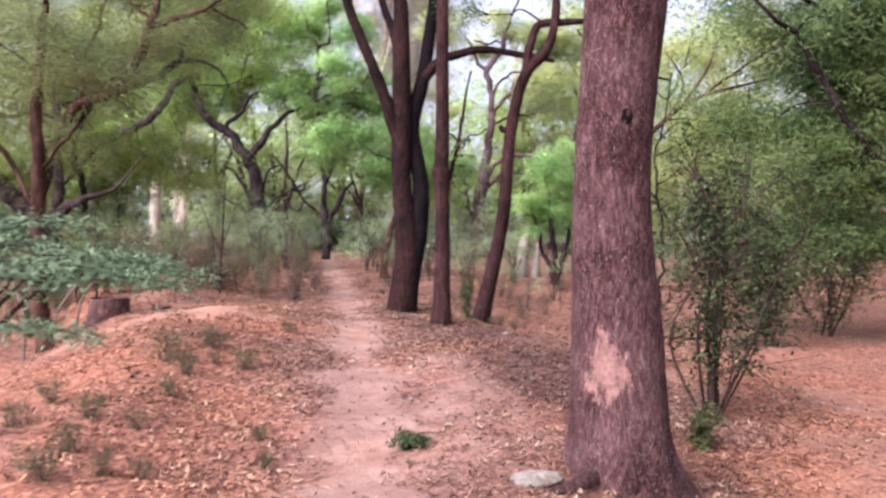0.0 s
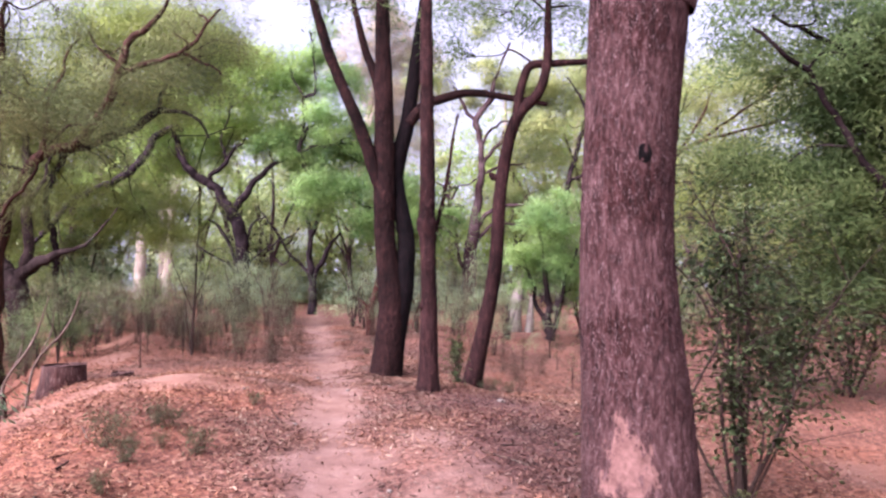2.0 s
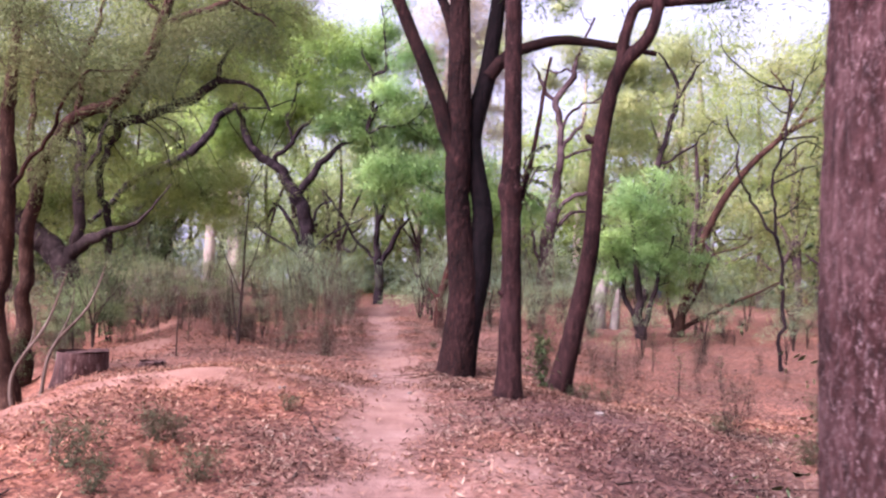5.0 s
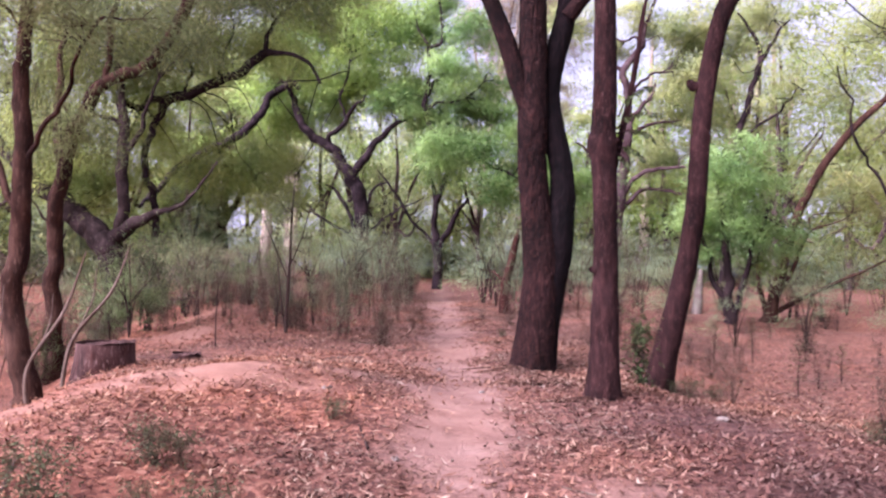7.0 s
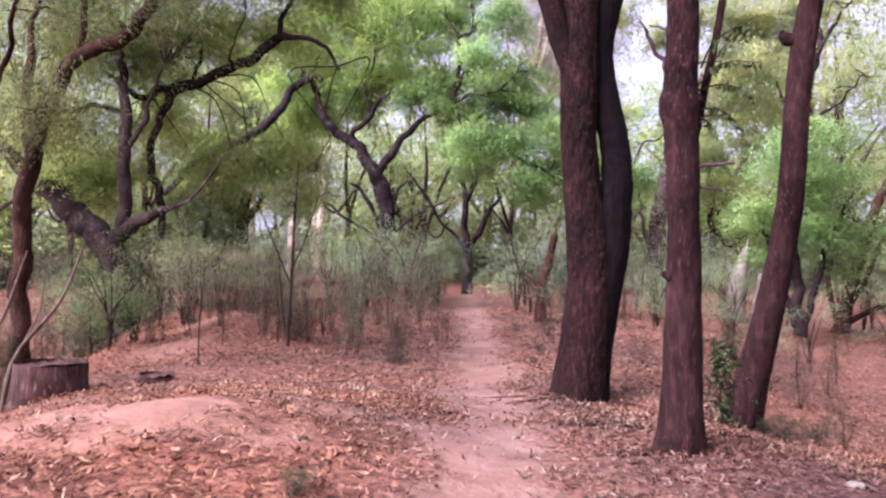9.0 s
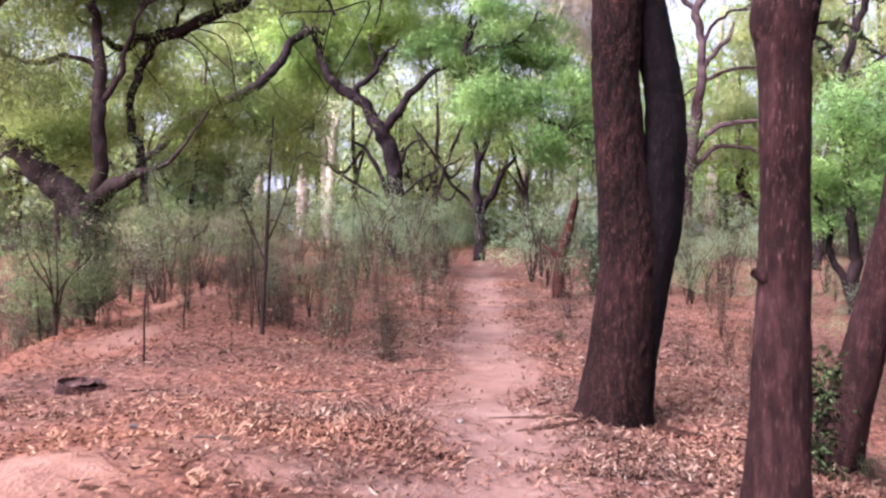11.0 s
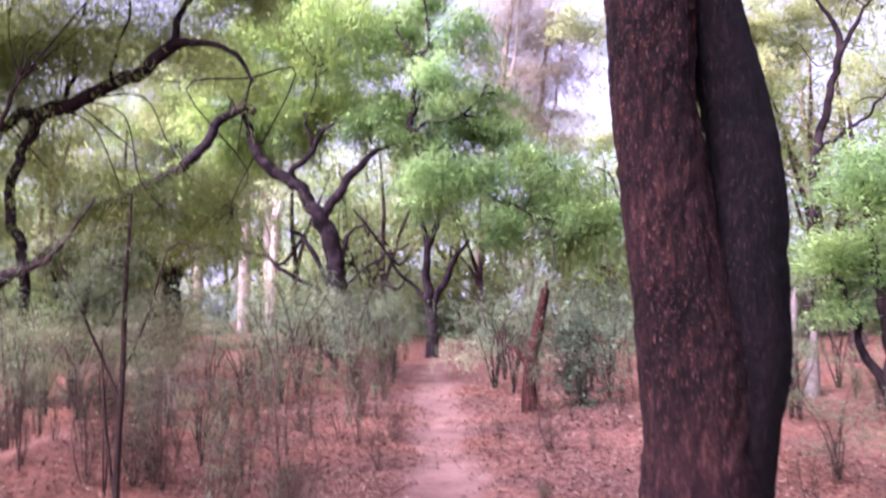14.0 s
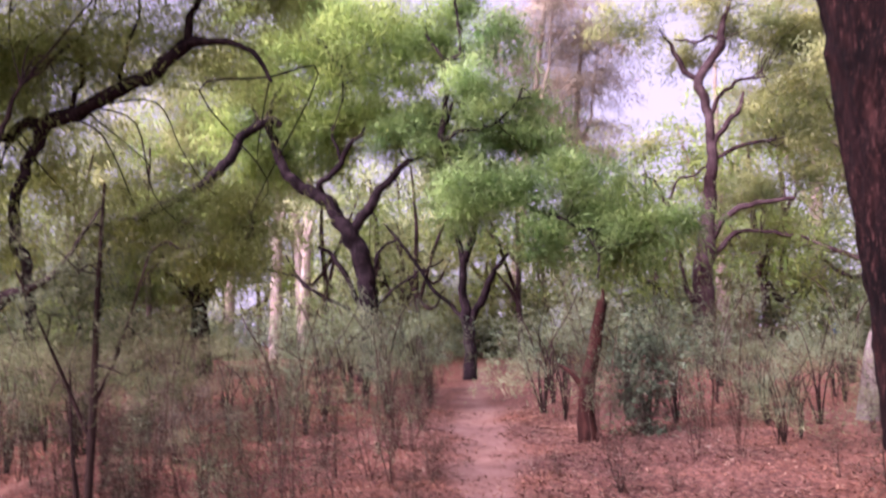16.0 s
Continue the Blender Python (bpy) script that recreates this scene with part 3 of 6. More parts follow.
# the thick tree close beside the path
big = tree("thick_tree", at_ground(1.36, 6.4, -0.1),
           [(0.05, [(1.40, -0.62, 0.42), (1.38, -0.2, 0.36), (1.36, 0.6, 0.335), (1.32, 1.3, 0.30), (1.315, 1.9, 0.28), (1.36, 2.6, 0.285), (1.41, 3.2, 0.31), (1.45, 3.7, 0.32)]),
            ((0.0, 0.5), [(1.32, 3.3, 0.22), (1.1, 4.2, 0.19), (0.7, 5.3, 0.15), (0.4, 6.6, 0.09)], BARK_BROWN, 10),
            ((0.0, -0.5), [(1.55, 3.3, 0.22), (1.9, 4.3, 0.19), (2.5, 5.3, 0.15), (3.2, 6.3, 0.09)], BARK_BROWN, 10)],
           [(0.5, 7.3, 7.6, 1.6, 1.4, 0.9, 16), (3.0, 6.2, 7.3, 1.5, 1.4, 0.8, 8)],
           BARK_BROWN, LEAF_DEEP, "thick reddish-grey tree trunk with fissured bark beside the path", 3, per=70, size=0.8, length=0.14, width=0.05,
           sides=170, relief=0.011, grain=30, steps=44, foot=0.5, crook=0.1)

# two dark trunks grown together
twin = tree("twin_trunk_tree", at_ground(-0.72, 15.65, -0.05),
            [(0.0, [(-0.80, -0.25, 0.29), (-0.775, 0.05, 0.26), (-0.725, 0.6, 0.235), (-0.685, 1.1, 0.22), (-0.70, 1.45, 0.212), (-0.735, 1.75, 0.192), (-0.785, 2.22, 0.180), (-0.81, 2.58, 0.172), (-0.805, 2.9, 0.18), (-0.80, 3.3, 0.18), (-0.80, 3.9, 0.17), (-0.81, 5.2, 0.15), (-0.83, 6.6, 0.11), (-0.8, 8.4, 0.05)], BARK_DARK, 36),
             # right stem, its shade put into a darker bark
             ((0.02, 0.22), [(-0.66, -0.25, 0.20), (-0.665, 0.06, 0.175), (-0.62, 0.6, 0.178), (-0.54, 1.1, 0.18), (-0.48, 1.43, 0.18), (-0.465, 1.7, 0.175), (-0.432, 2.07, 0.157), (-0.434, 2.3, 0.147), (-0.469, 2.6, 0.141), (-0.54, 2.95, 0.14), (-0.60, 3.45, 0.135), (-0.53, 3.94, 0.13), (-0.39, 4.5, 0.12), (-0.2, 5.9, 0.10), (0.1, 8.0, 0.05)], BARK_SHADE_KNOT, 30),
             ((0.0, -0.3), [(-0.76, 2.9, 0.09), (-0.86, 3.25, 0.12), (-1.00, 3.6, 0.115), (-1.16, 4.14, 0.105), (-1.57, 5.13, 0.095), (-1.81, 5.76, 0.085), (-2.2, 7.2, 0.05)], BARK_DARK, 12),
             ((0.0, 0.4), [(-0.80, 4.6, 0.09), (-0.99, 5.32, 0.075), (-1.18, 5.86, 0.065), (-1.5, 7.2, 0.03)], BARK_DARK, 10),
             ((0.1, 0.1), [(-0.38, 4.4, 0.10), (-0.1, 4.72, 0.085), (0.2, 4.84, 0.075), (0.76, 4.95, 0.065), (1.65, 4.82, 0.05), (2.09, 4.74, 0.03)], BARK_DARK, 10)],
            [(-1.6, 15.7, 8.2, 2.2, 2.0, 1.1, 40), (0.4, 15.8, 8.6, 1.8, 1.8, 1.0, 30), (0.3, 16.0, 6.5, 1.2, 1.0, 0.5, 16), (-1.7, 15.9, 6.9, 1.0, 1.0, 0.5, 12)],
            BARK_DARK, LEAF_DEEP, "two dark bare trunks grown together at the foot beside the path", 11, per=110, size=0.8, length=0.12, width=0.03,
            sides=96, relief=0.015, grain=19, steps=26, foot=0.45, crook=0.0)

slim = tree("slim_tree", at_ground(-0.02, 13.35, -0.05),
            [(0.0, [(-0.03, -0.3, 0.23), (-0.025, 0.0, 0.175), (-0.02, 0.3, 0.142), (-0.01, 1.36, 0.115), (-0.025, 2.2, 0.117), (-0.045, 2.42, 0.136), (-0.03, 2.62, 0.114), (-0.02, 3.3, 0.105), (-0.03, 5.2, 0.09), (0.0, 7.5, 0.04)]),
             ((0.1, 0.4), [(0.03, 2.0, 0.035), (0.14, 2.5, 0.03), (0.24, 3.1, 0.026), (0.45, 4.15, 0.015)])],
            [(0.1, 13.4, 7.8, 1.3, 1.3, 0.8, 22)],
            BARK_SLIM, LEAF_DEEP, "slim straight dark tree trunk rising from leaf litter", 17, per=60, size=0.7, length=0.13, width=0.05,
            sides=64, relief=0.008, grain=18, steps=26, foot=0.4, crook=0.1)

tree("leaning_tree", at_ground(0.72, 15.2, -0.05),
     [(0.0, [(0.66, -0.32, 0.19), (0.74, 0.1, 0.155), (0.93, 0.91, 0.125), (1.10, 1.86, 0.115), (1.2, 3.15, 0.105), (1.36, 4.02, 0.10), (1.54, 4.47, 0.10), (1.86, 4.81, 0.085), (2.02, 5.33, 0.075), (2.05, 6.2, 0.06), (2.1, 7.4, 0.03)]),
      ((0.0, 0.3), [(1.48, 4.35, 0.085), (1.56, 4.89, 0.075), (1.76, 5.30, 0.07), (2.28, 5.38, 0.06), (2.87, 5.42, 0.05), (3.29, 5.64, 0.045), (4.2, 6.1, 0.02)]),
      ((0.0, -0.05), [(1.16, 3.36, 0.06), (1.09, 3.40, 0.055), (1.05, 3.45, 0.04), (1.04, 3.47, 0.004)])],
     [(2.0, 15.2, 7.8, 1.8, 1.6, 0.9, 30), (3.6, 15.4, 6.6, 1.2, 1.2, 0.6, 18), (1.6, 15.7, 6.2, 1.2, 0.9, 0.4, 24), (2.7, 15.7, 5.9, 0.7, 0.6, 0.3, 12), (0.8, 15.9, 5.8, 0.6, 0.6, 0.4, 10)],
     BARK_SLIM, LEAF_DEEP, "leaning dark tree trunk with a crooked fork above", 23, per=110, size=0.8, length=0.12, width=0.03,
     sides=64, relief=0.008, grain=18, steps=20, foot=0.35, crook=0.12)

# the wide feathery tree at the far end of the path
tree("spreading_tree", at_ground(-8.6, 38.5, -0.1),
     [(0.0, [(-8.62, 0.2, 0.344), (-8.60, 0.95, 0.286), (-8.58, 1.90, 0.273), (-8.55, 2.78, 0.275), (-8.71, 3.86, 0.292), (-9.02, 4.80, 0.280), (-9.45, 5.39, 0.235), (-9.85, 6.09, 0.205), (-10.44, 6.49, 0.190), (-11.10, 6.98, 0.168), (-11.45, 7.69, 0.144), (-11.67, 8.45, 0.121), (-11.85, 8.91, 0.097), (-11.59, 9.62, 0.065), (-11.22, 10.15, 0.033)]),
      ((0.0, -0.4), [(-9.91, 6.28, 0.110), (-10.02, 6.65, 0.103), (-9.38, 7.11, 0.095), (-9.01, 7.67, 0.079), (-8.47, 8.07, 0.040)]),
      ((0.0, 0.5), [(-9.11, 4.90, 0.171), (-8.69, 5.49, 0.171), (-8.34, 6.10, 0.156), (-7.95, 6.61, 0.125), (-7.48, 7.10, 0.094), (-6.76, 7.44, 0.054)]),
      ((0.0, -0.8), [(-8.58, 1.90, 0.068), (-9.01, 2.38, 0.061), (-9.45, 2.68, 0.061), (-9.99, 3.09, 0.054), (-10.99, 3.72, 0.047), (-11.75, 3.98, 0.040), (-11.92, 4.55, 0.024)]),
      ((0.0, -0.3), [(-8.74, 2.27, 0.083), (-9.13, 3.19, 0.077), (-9.38, 3.75, 0.077), (-9.72, 4.32, 0.070), (-10.08, 4.63, 0.039)]),
      ((0.0, 0.4), [(-8.59, 2.78, 0.061), (-8.39, 4.01, 0.062), (-8.20, 4.53, 0.046), (-7.62, 4.83, 0.031)]),
      ((0.0, 0.6), [(-8.54, 2.43, 0.046), (-7.64, 3.40, 0.038), (-6.98, 3.69, 0.030), (-6.22, 4.06, 0.022)]),
      ((0.0, -8.0), [(-11.36, 8.69, 0.115), (-11.69, 8.78, 0.135), (-12.23, 8.36, 0.15), (-12.59, 7.47, 0.155), (-12.89, 6.71, 0.16), (-13.30, 6.05, 0.15), (-14.12, 5.42, 0.14), (-14.35, 4.99, 0.12), (-14.44, 4.09, 0.10), (-14.42, 3.49, 0.08), (-14.27, 3.21, 0.045)]),
      ((0.0, 0.3), [(-11.7, 8.6, 0.069), (-12.3, 9.4, 0.052), (-12.5, 10.4, 0.034), (-13.2, 11.4, 0.017)]),
      ((0.0, 0.3), [(-9.3, 7.2, 0.052), (-9.6, 8.3, 0.043), (-9.3, 9.6, 0.026), (-9.5, 10.8, 0.017)])],
     [(-11.0, 39.6, 11.2, 2.9, 2.0, 2.2, 100), (-8.4, 39.4, 10.6, 2.2, 2.0, 2.4, 85), (-12.6, 39.8, 8.8, 1.9, 1.6, 1.3, 36), (-9.4, 40.2, 8.6, 2.4, 1.3, 1.0, 36), (-11.8, 40.2, 13.2, 2.2, 1.8, 1.3, 44), (-7.2, 39.4, 8.6, 1.0, 1.0, 1.0, 20)],
     BARK_HAZED, LEAF_BRIGHT, "wide crooked tree with feathery light green crown", 31, per=270, size=1.15, length=0.26, width=0.05, droop=0.8, open_limbs=0.8, twig=0.016, crook=0.25, sides=20, relief=0.02, grain=5, foot=0.2)

tree("tall_forked_tree", at_ground(-5.4, 38.0, -0.1),
     [(0.0, [(-5.38, -0.2, 0.235), (-5.38, 0.6, 0.201), (-5.39, 1.48, 0.181), (-5.43, 2.15, 0.160), (-5.52, 3.01, 0.118), (-5.41, 3.86, 0.111), (-5.16, 4.69, 0.096), (-4.98, 5.46, 0.089), (-5.27, 6.20, 0.089), (-5.66, 6.91, 0.098), (-6.00, 7.64, 0.114), (-5.84, 8.35, 0.091), (-5.79, 9.45, 0.077), (-5.75, 10.10, 0.077), (-5.30, 10.35, 0.054), (-5.32, 11.26, 0.039), (-5.38, 12.23, 0.039), (-5.48, 13.02, 0.023)]),
      ((0.0, -0.4), [(-5.38, 1.95, 0.101), (-4.96, 2.62, 0.117), (-4.74, 3.11, 0.102), (-4.43, 3.59, 0.073), (-4.02, 3.97, 0.036)]),
      ((0.0, 0.4), [(-5.50, 2.84, 0.073), (-5.53, 3.69, 0.074), (-5.61, 4.39, 0.074), (-5.76, 5.02, 0.037)]),
      ((0.0, -0.3), [(-6.00, 7.61, 0.061), (-5.44, 7.79, 0.060), (-4.54, 7.90, 0.052), (-4.08, 8.11, 0.038), (-3.50, 8.61, 0.022)]),
      ((0.0, -0.2), [(-5.90, 8.14, 0.091), (-5.54, 8.68, 0.069), (-5.27, 8.75, 0.046), (-5.10, 8.40, 0.022)]),
      ((0.0, 0.2), [(-5.75, 10.05, 0.054), (-5.98, 10.42, 0.046), (-6.19, 10.79, 0.039), (-6.42, 11.34, 0.023)]),
      ((0.0, -0.3), [(-5.53, 2.03, 0.058), (-5.83, 2.53, 0.058), (-6.39, 3.09, 0.052), (-6.78, 3.73, 0.045), (-7.33, 4.57, 0.038), (-7.74, 5.15, 0.022)]),
      ((0.0, -1.4), [(-4.99, 5.37, 0.059), (-4.40, 5.66, 0.059), (-3.56, 5.47, 0.052), (-2.60, 4.93, 0.044), (-1.81, 4.50, 0.036), (-1.49, 3.71, 0.028), (-1.51, 3.13, 0.015)])],
     [(-2.4, 38.4, 5.9, 2.0, 2.0, 1.1, 64), (-0.4, 38.0, 4.6, 1.5, 1.6, 0.9, 48), (-4.4, 39.2, 7.4, 1.9, 1.6, 1.7, 60), (-4.3, 38.8, 10.0, 1.2, 1.3, 1.7, 36), (-5.2, 38.4, 12.6, 0.8, 0.8, 0.8, 12), (-6.2, 38.4, 11.0, 0.8, 0.8, 0.6, 14), (-6.9, 39.0, 7.6, 1.1, 1.2, 1.0, 24), (-5.0, 37.0, 5.8, 1.2, 0.6, 1.0, 26), (-4.8, 37.0, 8.6, 1.0, 0.6, 0.9, 18), (-3.2, 37.0, 4.2, 1.0, 0.6, 0.6, 14)],
     BARK_HAZED, LEAF_MID, "tall forked tree with a drooping green crown", 37, per=240, size=1.05, length=0.24, width=0.055, droop=0.8, open_limbs=0.3, twig=0.014, crook=0.25, sides=18, relief=0.015, grain=5, foot=0.15)

tree("upright_tree", at_ground(1.66, 41.0, -0.9),
     [(0.0, [(1.62, -0.71, 0.42), (1.66, 0.86, 0.339), (1.70, 2.28, 0.333), (1.84, 3.72, 0.309), (1.99, 4.81, 0.247), (2.15, 5.91, 0.193), (2.28, 6.83, 0.166), (2.31, 7.69, 0.139), (2.31, 8.40, 0.140), (2.18, 9.16, 0.150), (2.06, 9.67, 0.151), (2.46, 10.20, 0.132), (2.84, 10.74, 0.132), (2.85, 11.03, 0.113), (3.08, 11.80, 0.076), (3.36, 12.56, 0.057), (3.77, 13.50, 0.038)]),
      ((0.0, -0.3), [(2.10, 9.64, 0.094), (1.65, 10.03, 0.085), (1.37, 10.67, 0.067), (1.01, 11.23, 0.038)]),
      ((0.0, -0.3), [(2.32, 7.30, 0.083), (2.57, 7.79, 0.083), (2.93, 8.08, 0.083), (3.32, 8.61, 0.074), (3.39, 9.06, 0.037)]),
      ((0.0, -0.6), [(1.97, 4.25, 0.100), (2.51, 5.02, 0.100), (3.26, 5.40, 0.082), (4.55, 5.43, 0.045)]),
      ((0.0, 0.4), [(1.98, 3.70, 0.082), (2.59, 4.37, 0.082), (3.33, 4.69, 0.063), (4.69, 4.41, 0.045)]),
      ((0.0, -0.3), [(2.32, 6.98, 0.065), (2.99, 7.22, 0.065), (3.64, 7.45, 0.046), (4.21, 7.43, 0.027)]),
      ((0.0, 0.3), [(2.84, 11.00, 0.057), (2.52, 11.09, 0.047), (2.05, 10.96, 0.038), (1.44, 11.22, 0.029)]),
      ((0.0, -0.3), [(1.60, 1.93, 0.081), (1.19, 3.05, 0.073), (1.07, 4.16, 0.055), (0.80, 5.50, 0.046), (0.54, 6.29, 0.037), (0.03, 6.64, 0.028)]),
      ((-0.2, 0.0), [(0.85, 5.50, 0.037), (1.17, 6.31, 0.037), (1.73, 6.43, 0.028), (2.19, 6.81, 0.028)]),
      ((0.0, 0.3), [(2.37, 8.43, 0.075), (2.71, 9.08, 0.056), (3.31, 9.54, 0.047), (4.22, 9.70, 0.028)])],
     [(0.2, 40.9, 11.6, 1.0, 1.0, 0.6, 16), (1.5, 41.2, 10.9, 0.6, 0.7, 0.4, 8), (3.2, 41.0, 12.6, 0.8, 0.9, 0.9, 16), (2.6, 41, 14.0, 0.8, 0.8, 0.6, 10), (4.4, 41.4, 11.3, 1.3, 1.4, 1.4, 28), (4.4, 41.8, 8.6, 1.5, 1.4, 1.4, 34), (0.7, 40.8, 7.5, 0.6, 0.7, 0.3, 7), (4.3, 41.8, 6.3, 1.8, 1.4, 0.8, 26), (5.6, 42.2, 9.8, 1.6, 1.4, 2.2, 50), (6.6, 42.0, 12.0, 1.6, 1.3, 1.6, 40), (3.4, 42.4, 4.9, 1.6, 1.0, 0.9, 22)],
     BARK_MAUVE, LEAF_YELLOW, "upright tree with bare side limbs and yellowish leaves", 41, per=180, size=0.95, length=0.24, width=0.05, droop=0.4, open_limbs=0.6, crook=0.2, sides=20, relief=0.02, grain=5)

# trees beyond the bank
tree("yellow_leaved_tree", at_ground(-17.4, 45.0, -0.1),
     [(0.0, [(-17.5, 0.0, 0.4), (-17.5, 2.0, 0.34), (-17.6, 3.6, 0.3), (-17.2, 5.5, 0.2), (-16.8, 8.0, 0.1)]),
      ((0.0, -0.8), [(-17.5, 3.2, 0.2), (-18.8, 4.6, 0.16), (-21.0, 5.7, 0.08)]),
      ((0.0, -0.5), [(-17.5, 3.4, 0.2), (-16.4, 4.8, 0.15), (-15.0, 6.2, 0.08)])],
     [(-19.5, 44.5, 8.4, 3.0, 2.5, 2.4, 90), (-16.0, 44.5, 8.8, 2.8, 2.5, 2.4, 90), (-15.4, 44.5, 6.8, 1.6, 2.0, 1.2, 36), (-20.5, 44.5, 5.0, 1.8, 2.0, 1.4, 40), (-17.4, 44, 11.6, 2.6, 2.4, 1.6, 60), (-17.9, 43.6, 5.4, 2.2, 1.2, 1.1, 50), (-19.6, 43.8, 3.4, 1.6, 1.0, 0.8, 30)],
     BARK_FAR, LEAF_YELLOW, "broad tree with sunlit yellow-green leaves", 43, per=180, size=1.2, length=0.27, width=0.06, droop=0.5, open_limbs=0.6)

tree("forked_tree", at_ground(-12.0, 25.5, -0.1),
     [(0.0, [(-12.0, -0.9, 0.40), (-12.01, -0.41, 0.357), (-12.03, 0.63, 0.333), (-12.17, 1.43, 0.335), (-12.34, 1.83, 0.325), (-12.75, 2.18, 0.315), (-13.21, 2.58, 0.295), (-13.94, 3.11, 0.25), (-15.03, 4.00, 0.17), (-16.13, 5.21, 0.085)]),
      ((0.0, -0.3), [(-12.20, 1.75, 0.22), (-11.78, 2.23, 0.185), (-11.33, 2.44, 0.15), (-10.85, 2.60, 0.09), (-10.3, 2.75, 0.055), (-9.7, 3.2, 0.03), (-9.2, 3.9, 0.01)]),
      ((0.0, 0.3), [(-12.00, 2.1, 0.149), (-11.87, 2.80, 0.15), (-11.90, 3.49, 0.15), (-11.94, 4.17, 0.145), (-11.98, 4.96, 0.13), (-12.08, 5.65, 0.115), (-12.14, 6.44, 0.085), (-12.20, 7.34, 0.045)]),
      ((0.1, -0.4), [(-11.99, 4.91, 0.057), (-12.28, 5.14, 0.051), (-12.73, 5.19, 0.052), (-13.39, 5.06, 0.046), (-14.2, 5.3, 0.02)]),
      ((0.1, 0.4), [(-11.90, 4.11, 0.080), (-11.64, 4.56, 0.068), (-11.45, 4.95, 0.057), (-11.32, 5.50, 0.040), (-11.0, 6.3, 0.02)])],
     [(-13.8, 25, 5.4, 2.0, 2.0, 1.5, 60), (-12.7, 25.9, 3.5, 1.1, 0.8, 0.8, 26), (-13.2, 26.2, 6.8, 1.4, 1.2, 0.9, 30), (-14.2, 24.6, 8.4, 2.2, 2.0, 1.3, 60), (-13.6, 24.6, 10.2, 2.2, 2.0, 1.0, 40), (-11.8, 26.0, 8.0, 2.4, 2.0, 1.8, 90), (-11.6, 34, 9.2, 1.6, 1.8, 0.8, 24), (-9.4, 26, 9.6, 2.2, 1.8, 1.2, 60), (-13.0, 27, 4.0, 1.6, 1.4, 0.8, 30)],
     BARK_GREY, LEAF_OLIVE, "thick low-forking tree behind the bank", 47, per=320, size=1.04, length=0.135, width=0.033, droop=0.5, relief=0.015, grain=7, open_limbs=0.45, crook=0.2, sides=24)

tree("crooked_tree", at_ground(-11.75, 27.0, -0.1),
     [(0.0, [(-11.75, -0.6, 0.12), (-11.72, 1.2, 0.10), (-11.72, 2.2, 0.095), (-11.80, 3.24, 0.10), (-12.02, 3.80, 0.10), (-12.1, 4.35, 0.092), (-11.95, 4.88, 0.092), (-11.6, 5.5, 0.105), (-11.30, 5.9, 0.145), (-10.57, 6.11, 0.135), (-9.73, 6.39, 0.13), (-9.13, 6.75, 0.125), (-8.66, 7.07, 0.12), (-8.19, 7.08, 0.070), (-7.68, 7.00, 0.053), (-7.30, 6.72, 0.045), (-6.97, 6.24, 0.025)]),
      ((0.0, 0.3), [(-8.66, 7.04, 0.075), (-8.50, 7.44, 0.070), (-8.30, 7.9, 0.052), (-7.91, 8.42, 0.052), (-7.54, 8.76, 0.046), (-7.2, 9.3, 0.025)]),
      ((0.0, -0.3), [(-11.30, 5.93, 0.087), (-11.79, 5.82, 0.105), (-12.29, 5.7, 0.085), (-13.0, 6.1, 0.05), (-13.6, 6.8, 0.025)]),
      ((0.0, 0.4), [(-10.9, 6.0, 0.05), (-10.8, 6.7, 0.042), (-10.9, 7.5, 0.03), (-10.6, 8.4, 0.015)]),
      ((0.0, -0.4), [(-9.9, 6.35, 0.04), (-9.8, 7.0, 0.032), (-9.4, 7.7, 0.02), (-9.3, 8.4, 0.01)])],
     [(-9.6, 27.6, 8.3, 2.4, 2.0, 1.2, 85), (-12.0, 27.4, 7.0, 1.8, 1.6, 1.3, 55), (-7.8, 27.4, 9.3, 1.7, 1.6, 1.0, 50), (-7.4, 27.6, 10.3, 1.8, 1.6, 0.9, 44), (-10.6, 28.4, 4.3, 1.3, 0.9, 0.9, 34), (-9.4, 28.8, 3.3, 1.1, 0.9, 0.7, 26), (-12.6, 28.4, 4.8, 1.1, 0.9, 0.8, 26), (-8.6, 29.2, 4.6, 0.9, 0.8, 0.7, 16)],
     BARK_FAR, LEAF_OLIVE, "crooked slender tree arching towards the path", 53, per=320, size=0.98, length=0.135, width=0.032, droop=0.5, open_limbs=0.45, crook=0.2, relief=0.008, grain=9)

tree("bank_tree", at_ground(-7.35, 15.0, -0.1),
     [(0.0, [(-7.15, -0.9, 0.2), (-7.25, -0.3, 0.16), (-7.43, 0.8, 0.135), (-7.35, 2.1, 0.12), (-7.35, 3.6, 0.1), (-7.25, 5.0, 0.07), (-7.15, 6.4, 0.03)]),
      ((0.0, -1.2), [(-7.35, 2.5, 0.035), (-6.6, 3.2, 0.028), (-5.7, 3.9, 0.015)]),
      ((0.0, 0.8), [(-7.4, 1.9, 0.05), (-8.2, 3.0, 0.05), (-9.0, 3.8, 0.03)])],
     [(-6.6, 14.2, 4.4, 1.5, 1.6, 0.9, 40), (-8.6, 14.8, 4.2, 1.3, 1.5, 0.9, 30), (-7.0, 15.0, 6.2, 1.8, 1.6, 0.9, 34)],
     BARK_TAN, LEAF_HUSK, "slender reddish-brown tree with drooping olive foliage", 59, per=330, size=0.85, length=0.09, width=0.021, droop=0.6, relief=0.006, grain=12)

